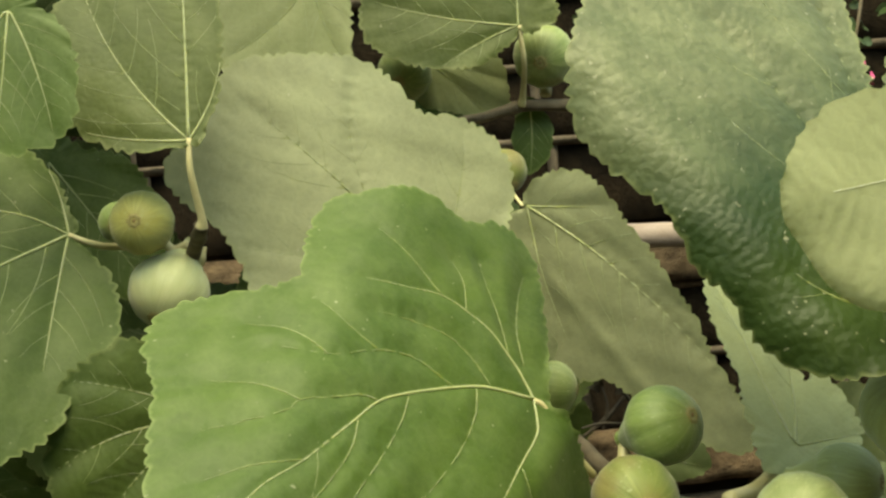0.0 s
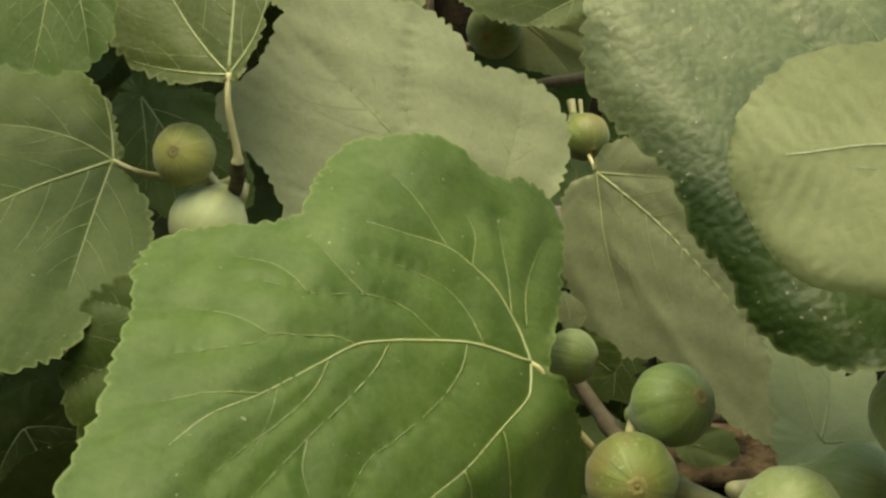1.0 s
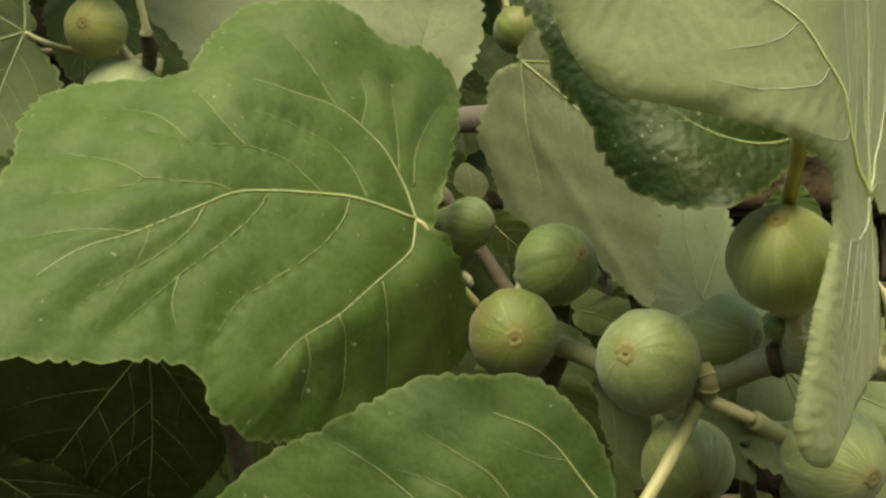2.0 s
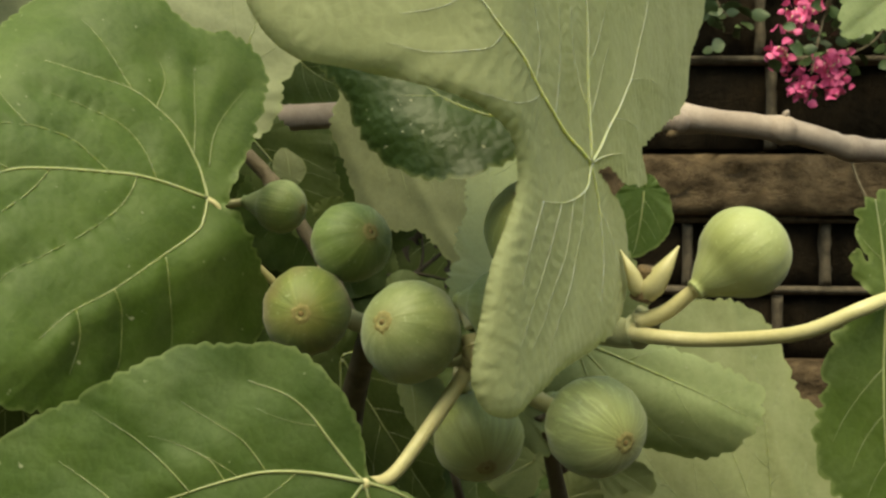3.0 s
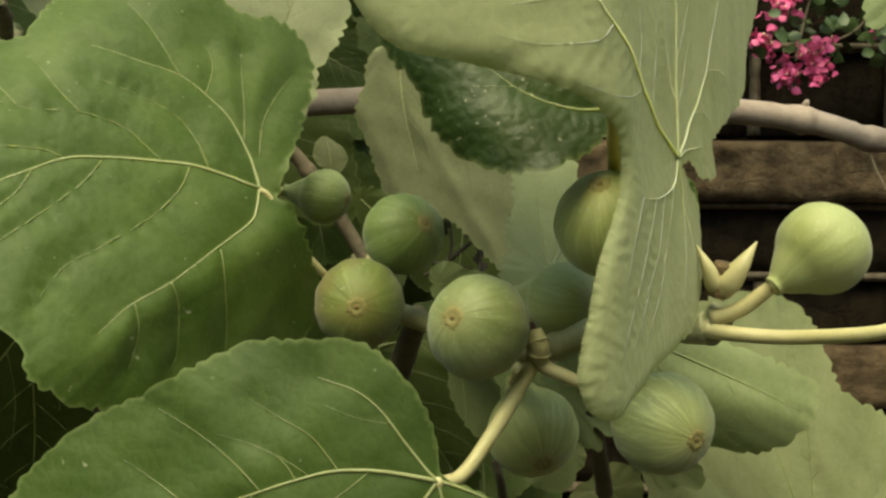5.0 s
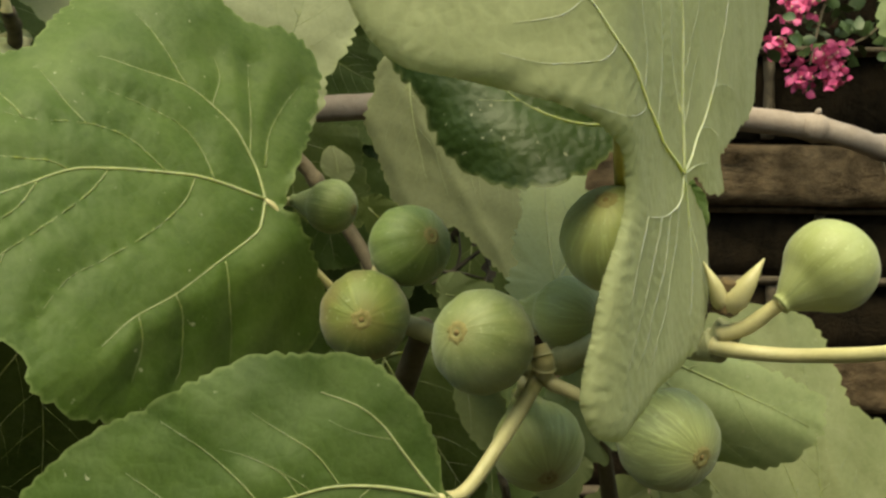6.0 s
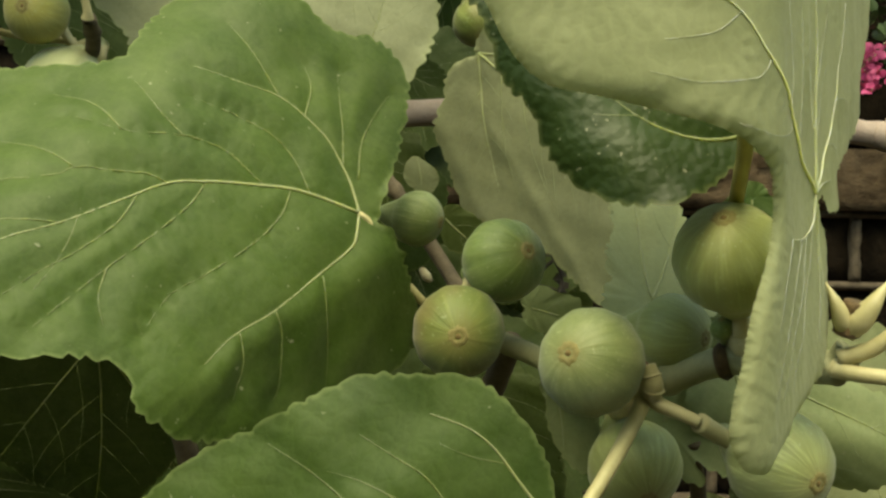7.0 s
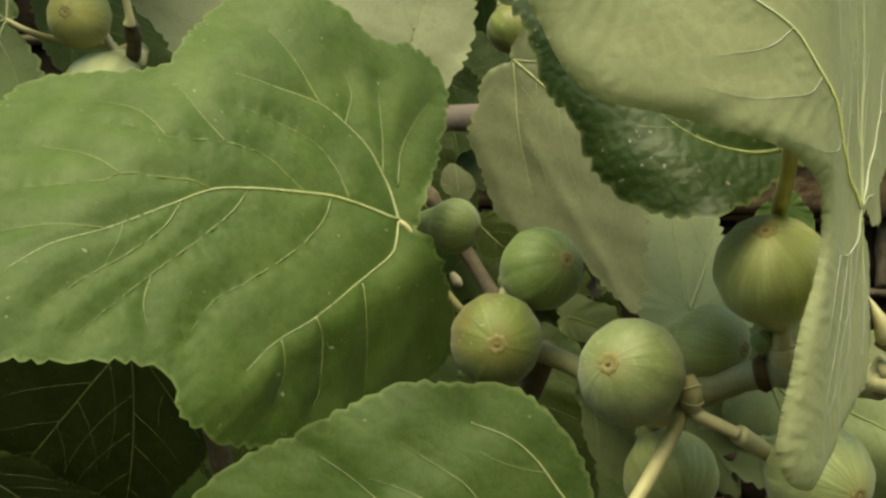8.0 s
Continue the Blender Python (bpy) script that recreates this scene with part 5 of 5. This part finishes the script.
fig_leaf('green fig leaf on a long cream petiole', (0.1618, 0.445, 1.2837), (0.262, -0.12, -0.955), (-0.0, -0.99, 0.12),
         outline=((2, 10.4), (18, 9.1), (32, 7.9), (46, 6.1), (49, 4.6), (96, 0.3), (103, 0.25), (110, 0.3), (164, 2.5), (167, 0.9), (173, 3.3), (191, 4.1), (211, 4.6), (233, 5.3), (256, 6.2), (275, 6.9), (298, 7.5), (321, 8.6), (341, 9.7)),
         veins=((-125, 4.9, -11), (-73, 5.8, -8), (-34, 6.9, -7), (16, 6.5, 5), (-169, 3.5, 0), (0, 8.9, 3)), grain=0.2, ladder=0.015, shade='leaf_bright', cup=0.06, petiole=(((0.1604, 0.441, 1.2839), 0.0026), ((0.153, 0.433, 1.2824), 0.0028), ((0.1435, 0.428, 1.2795), 0.0028), ((0.1254, 0.438, 1.2705), 0.0029), ((0.1003, 0.468, 1.2653), 0.0031), ((0.0781, 0.48, 1.2656), 0.0033), ((0.0697, 0.487, 1.2672), 0.004)))
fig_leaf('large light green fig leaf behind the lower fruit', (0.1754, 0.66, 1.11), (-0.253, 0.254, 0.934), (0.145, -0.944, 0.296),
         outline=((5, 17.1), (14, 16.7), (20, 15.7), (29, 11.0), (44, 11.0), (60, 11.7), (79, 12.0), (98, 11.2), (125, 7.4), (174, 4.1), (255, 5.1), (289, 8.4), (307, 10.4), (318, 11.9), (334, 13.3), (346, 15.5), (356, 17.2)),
         veins=((1, 7.6, 4), (13, 13.9, 6), (57, 9.2, 5), (-28, 10.8, -8)), grain=0.25, ladder=0.03, creases=((90, 3.0, 0.35, 0.9), (75, -4.0, 0.3, 1.1)), cup=0.04, shade='leaf_dusty_lit', ribs=2, dull=True)
fig_leaf('fig leaf with a dark down-turned tip', (0.0559, 0.6, 1.254), (0.793, -0.122, -0.597), (0.093, -0.944, 0.316),
         outline=((7, 9.6), (15, 8.4), (23, 7.3), (39, 6.3), (57, 4.1), (197, 0.8), (318, 3.0), (328, 5.8), (335, 10.4), (346, 10.7), (356, 10.3)),
         veins=((-14, 9.8, -2), (8, 9.0, 2), (25, 6.5, 8)), grain=0.2, ladder=0.025, cup=0.03, shade='leaf_dusty_lit', ribs=2, rolls=((66, 1.12, 92, 3.0),), dull=True)
fig_leaf('shaded dark fig leaf low in the plant', (-0.3911, 0.95, 1.2247), (-0.292, 0.46, -0.839), (0.104, -0.856, -0.506),
         outline=((3, 29.9), (14, 27.3), (22, 22.8), (40, 21.8), (58, 20.3), (77, 15.3), (92, 7.9), (171, 1.8), (255, 4.7), (297, 9.0), (319, 13.3), (340, 18.4), (350, 25.6)),
         veins=((-5, 24.3, -5), (22, 20.8, 1), (-39, 10.9, 0)), cup=0.05, ribs=2.2, dull=True)
fig_leaf('shaded fig leaf under the others', (-0.5447, 0.98, 1.1067), (0.654, 0.415, -0.632), (0.099, -0.876, -0.473),
         outline=((3, 23.7), (30, 21.9), (59, 20.4), (88, 12.2), (133, 4.9), (291, 3.4), (326, 8.3), (335, 14.2), (341, 20.3)),
         veins=((1, 18.5, -2),), cup=0.05, dull=True)
fig_leaf('dark shaded fig leaf behind the fruit', (-0.0831, 0.72, 1.2336), (0.559, -0.039, -0.828), (0.135, -0.981, 0.137),
         outline=((15, 11.6), (33, 10.2), (46, 6.7), (66, 3.4), (180, 1.3), (285, 2.3), (316, 5.3), (336, 7.0), (349, 9.4), (358, 11.4)),
         veins=((-56, 4.8, -10), (1, 9.6, 1), (33, 9.4, 0)), cup=0.04, dull=True)
fig_leaf('deeply shaded fig leaf between the shoots', (-0.4544, 0.95, 1.5314), (0.546, 0.059, -0.836), (0.107, -0.994, -0.0),
         outline=((5, 13.9), (19, 11.2), (37, 7.9), (63, 4.7), (116, 1.9), (176, 1.5), (289, 2.9), (306, 6.6), (329, 9.4), (346, 13.3)),
         veins=((0, 11.8, -1), (30, 7.9, -5)), cup=0.05, dull=True)
fig_leaf('yellowish green fig leaf at the shoot tip', (-0.3817, 0.6, 1.5524), (-0.01, -0.164, -0.986), (0.1, -0.982, 0.162),
         outline=((8, 7.8), (29, 7.7), (52, 6.5), (79, 4.0), (121, 1.8), (268, 1.4), (301, 3.5), (323, 5.5), (334, 7.1), (345, 7.6), (356, 7.9)),
         veins=((6, 6.7, -1), (-17, 6.2, -5), (34, 5.5, 4)), shade='leaf_bright', cup=0.06)
fig_leaf('fig leaf on an upright petiole near the top', (-0.0582, 0.9, 1.6053), (-0.945, 0.032, 0.325), (0.002, -0.994, 0.106),
         outline=((6, 12.3), (27, 9.3), (53, 6.4), (106, 4.3), (151, 3.6), (172, 1.9), (216, 0.9), (236, 0.3), (243, 0.25), (250, 0.3), (287, 2.3), (299, 4.9), (314, 7.1), (322, 9.0), (331, 11.0), (340, 12.8), (352, 13.2)),
         veins=((-4, 11.1, -5), (-44, 6.5, 5), (74, 5.0, 1)), grain=0.25, ladder=0.015, shade='leaf_bright', cup=0.05, petiole=(((-0.0573, 0.9, 1.6053), 0.0018), ((-0.0541, 0.91, 1.5779), 0.0022), ((-0.0513, 0.94, 1.56), 0.0026), ((-0.0524, 0.95, 1.548), 0.0036)))
fig_leaf('dusty fig leaf behind the upper shoot', (-0.2248, 0.8, 1.6242), (-0.45, -0.127, -0.884), (0.05, -0.992, 0.117),
         outline=((11, 7.7), (24, 10.2), (41, 9.9), (60, 8.4), (78, 5.0), (121, 1.5), (271, 2.7), (299, 4.6), (315, 7.1), (341, 6.5)),
         veins=((-44, 6.6, 6), (20, 7.1, -11)), cup=0.04, shade='leaf_dusty_lit', dull=True)
fig_leaf('small fig leaf beside an unripe fig', (-0.1281, 0.9600, 1.5934), (0.671, 0.028, -0.741), (0.041, -0.999, -0.001),
         outline=((1, 6.5), (25, 4.6), (58, 3.8), (160, 0.5), (286, 1.6), (300, 4.5), (311, 6.3), (331, 7.2), (347, 8.2)),
         veins=((0, 5.6, -5), (-32, 6.5, -3)), cup=0.05, teeth=0.6, shade='leaf_dusty_lit', dull=True, petiole=(((-0.1281, 0.9600, 1.5934), 0.0008), ((-0.1376, 0.9650, 1.5938), 0.001)))
fig_leaf('small leaf hanging below the twig', (-0.0414, 0.9700, 1.5476), (-0.027, 0.0, -1.0), (0.041, -0.999, -0.001),
         outline=((7, 5.9), (25, 4.1), (50, 1.9), (89, 1.0), (281, 1.2), (325, 3.2), (345, 4.8)),
         veins=((3, 5.1, -3),), cup=0.1, teeth=0.5)
fig_leaf('mid green fig leaf with a wavy edge', (-0.2968, 0.64, 1.3256), (-0.929, -0.256, -0.266), (0.2, -0.96, 0.0),
         outline=((8, 9.1), (25, 8.5), (38, 8.5), (53, 7.4), (66, 6.8), (73, 5.2), (314, 3.1), (323, 6.3), (335, 8.4), (346, 9.1), (359, 9.2)),
         veins=((2, 8.8, 16), (37, 7.8, 8), (-25, 8.0, 16)), grain=0.2, ladder=0.03, cup=0.06, pucker=0.3)
fig_leaf('pale fig leaf above the flowers', (0.3797, 0.95, 1.5451), (-0.769, -0.064, -0.636), (0.0, -0.995, 0.1),
         outline=((9, 8.0), (30, 6.0), (68, 3.3), (180, 4.0), (230, 5.9), (273, 6.2), (303, 6.1), (327, 5.7), (345, 7.1), (355, 9.3)),
         veins=((-3, 8.2, -2), (-48, 5.5, 0)), cup=0.05, shade='leaf_dusty_lit', dull=True)
fig_leaf('small dark leaf behind the folded leaf', (0.1395, 0.90, 1.3515), (-0.124, 0.0, -0.992), (-0.0, -1.0, -0.0),
         outline=((4, 5.8), (22, 4.8), (61, 2.5), (105, 1.3), (252, 1.2), (295, 2.6), (326, 4.2), (348, 5.1)),
         veins=((2, 5.2, -4),), cup=0.05, teeth=0.5)
fig_leaf('dull shaded leaf behind the thin branch', (-0.1978, 1.0, 1.4035), (0.631, 0.0, -0.776), (-0.0, -1.0, -0.0),
         outline=((10, 10.6), (27, 7.4), (39, 3.6), (174, 0.7), (303, 3.6), (307, 7.2), (331, 8.2), (354, 11.7)),
         veins=((-2, 10.2, 0),), cup=0.05, dull=True)
fig_leaf('shaded leaf between branch and folded leaf', (-0.1682, 1.04, 1.488), (0.832, 0.0, -0.555), (-0.0, -1.0, -0.0),
         outline=((14, 7.2), (50, 4.9), (83, 5.4), (109, 2.7), (339, 4.9), (351, 7.7)),
         veins=((0, 5.8, 11),), cup=0.05, dull=True)
fig_leaf('small young fig leaf low in the plant', (0.0419, 0.72, 1.1669), (-0.801, 0.0, -0.598), (-0.0, -1.0, -0.0),
         outline=((19, 3.6), (32, 2.5), (37, 1.0), (101, 1.9), (117, 1.5), (188, 0.8), (292, 1.2), (313, 2.4), (350, 3.1)),
         veins=((9, 3.2, -1), (111, 2.3, 12)), shade='leaf_dusty_lit', cup=0.08, teeth=0.5)
fig_leaf('small young fig leaf with pale veins low down', (0.0653, 0.72, 1.1439), (0.796, 0.0, -0.605), (-0.0, -1.0, -0.0),
         outline=((26, 3.3), (80, 3.3), (114, 3.0), (172, 1.3), (233, 1.7), (290, 2.2), (339, 2.3)),
         veins=((-61, 2.0, 8), (125, 2.1, 10), (0, 2.3, 5)), shade='leaf_dusty_lit', cup=0.08, teeth=0.5)
fig_leaf('curled leaf edge below the fruit', (0.069, 0.62, 1.1854), (0.848, 0.0, -0.53), (-0.0, -1.0, -0.0),
         outline=((8, 2.5), (31, 2.1), (40, 1.0), (201, 0.8), (319, 1.9), (339, 3.3), (356, 3.8)),
         veins=((-3, 3.3, -7),), shade='leaf_dusty_lit', cup=0.1, teeth=0.5)
fig_leaf('tiny young leaf above the small fig', (-0.1072, 0.665, 1.3457), (-0.185, 0.0, 0.983), (0.0, -1.0, -0.0),
         outline=((23, 1.3), (73, 1.1), (115, 0.8), (261, 0.5), (347, 1.7), (358, 1.7)),
         veins=((-1, 1.5, 5),), cup=0.15, teeth=0.3, shade='leaf_ashen_lit')
fig_leaf('small leaf under the unripe figs', (-0.0964, 0.75, 1.3291), (0.726, 0.0, -0.687), (0.0, -1.0, -0.0),
         outline=((0, 3.1), (36, 2.2), (54, 1.1), (225, 0.6), (301, 1.5), (336, 3.1)),
         veins=((-3, 2.7, 3),), shade='leaf', cup=0.1, teeth=0.4)
fig_leaf('small pale leaf glimpsed between the figs', (-0.0444, 0.66, 1.2771), (0.947, 0.0, -0.321), (0.0, -1.0, -0.0),
         outline=((20, 2.1), (69, 1.0), (159, 0.2), (313, 1.8), (330, 2.9), (356, 3.3)),
         veins=((-2, 2.8, -4),), cup=0.1, teeth=0.4, shade='leaf_dusty_lit', dull=True)
fig_leaf('fig leaf under the branch node', (0.0195, 0.6, 1.2261), (0.878, 0.0, -0.479), (0.0, -1.0, -0.0),
         outline=((5, 6.0), (20, 2.2), (23, 4.3), (78, 0.9), (226, 1.2), (288, 2.6), (310, 5.1), (321, 6.0), (341, 5.8)),
         veins=((-4, 5.1, -19), (-40, 5.5, -4)), shade='leaf_dusty_lit', cup=0.06, teeth=0.7)
fig_leaf('fig leaf with light veins below the big fig', (-0.0355, 0.6, 1.2442), (0.155, 0.0, -0.988), (0.0, -1.0, -0.0),
         outline=((4, 3.2), (25, 0.9), (142, 0.4), (304, 1.9), (328, 4.1), (348, 5.2), (356, 4.4)),
         veins=((1, 4.1, -8),), shade='leaf_dusty_lit', cup=0.06, teeth=0.6, grain=0.12)
fig_leaf('fig leaf filling the gap under the branch', (0.055, 0.64, 1.2881), (0.847, 0.0, -0.531), (0.0, -1.0, -0.0),
         outline=((3, 5.7), (31, 5.1), (70, 3.8), (94, 2.0), (180, 1.1), (340, 4.4)),
         veins=((4, 5.0, 7),), shade='leaf_dusty_lit', cup=0.06, teeth=0.6)
bpy.context.view_layer.update()
rng = np.random.default_rng(21)
for k in range(100):
    # leaves deep inside the crown, behind all the others
    hub = (rng.uniform(-0.9, 0.12), rng.uniform(1.15, 1.4), rng.uniform(0.8, 1.8))
    if hub[0] > 0.03 and hub[2] > 1.1:
        continue
    size = rng.uniform(7, 11)
    shape = tuple((a, round(size * (0.35 + 0.65 * abs(math.cos(radians(a) / 2)) ** 0.7) * rng.uniform(0.9, 1.1), 1)) for a in range(0, 360, 24))
    fig_leaf("shaded fig leaf deep inside the crown", hub, (rng.uniform(-0.6, 0.6), rng.uniform(-0.3, 0.3), -1.0), (rng.uniform(-0.3, 0.3), -1.0, rng.uniform(0.2, 0.7)),
             outline=shape, veins=((0, size * 0.8, 0), (55, size * 0.6, 8), (-55, size * 0.6, -8)), cup=0.08)

for k in range(150):
    # leaves added above, out of view, to block light from the gaps
    size = rng.uniform(8, 11)
    aside = rng.uniform(-0.85, 0.15)
    deep = rng.uniform(0.75 if aside < -0.34 else 0.97, 1.5)
    hub = (aside, deep, 1.53 + 0.3 * deep + rng.uniform(0.0, 0.2))
    shape = tuple((a, round(size * (0.35 + 0.65 * abs(math.cos(radians(a) / 2)) ** 0.7) * rng.uniform(0.9, 1.1), 1)) for a in range(0, 360, 24))
    fig_leaf("unseen fig leaf added above to block light", hub, (rng.uniform(-0.6, 0.6), -1.0, rng.uniform(-0.6, 0.1)), (rng.uniform(-0.3, 0.3), -0.3, 1.0),
             outline=shape, veins=((0, size * 0.8, 0), (55, size * 0.6, 8), (-55, size * 0.6, -8)), cup=0.08)

for k in range(90):
    # more unseen leaves below and beside, added against ground bounce and side light
    size = rng.uniform(7, 10)
    low = k < 55
    hub = (rng.uniform(-0.6, 0.25), rng.uniform(0.36, 1.1), rng.uniform(0.6, 0.88)) if low else (rng.uniform(-1.0, -0.68), rng.uniform(0.45, 0.95), rng.uniform(0.85, 1.75))
    shape = tuple((a, round(size * (0.35 + 0.65 * abs(math.cos(radians(a) / 2)) ** 0.7) * rng.uniform(0.9, 1.1), 1)) for a in range(0, 360, 24))
    fig_leaf("unseen fig leaf added below to block bounced light" if low else "unseen fig leaf added beside to block side light", hub, (rng.uniform(-0.6, 0.6), rng.uniform(-0.8, 0.2), -0.5), (rng.uniform(-0.3, 0.3), -0.5, 1.0),
             outline=shape, veins=((0, size * 0.8, 0), (55, size * 0.6, 8), (-55, size * 0.6, -8)), cup=0.08)
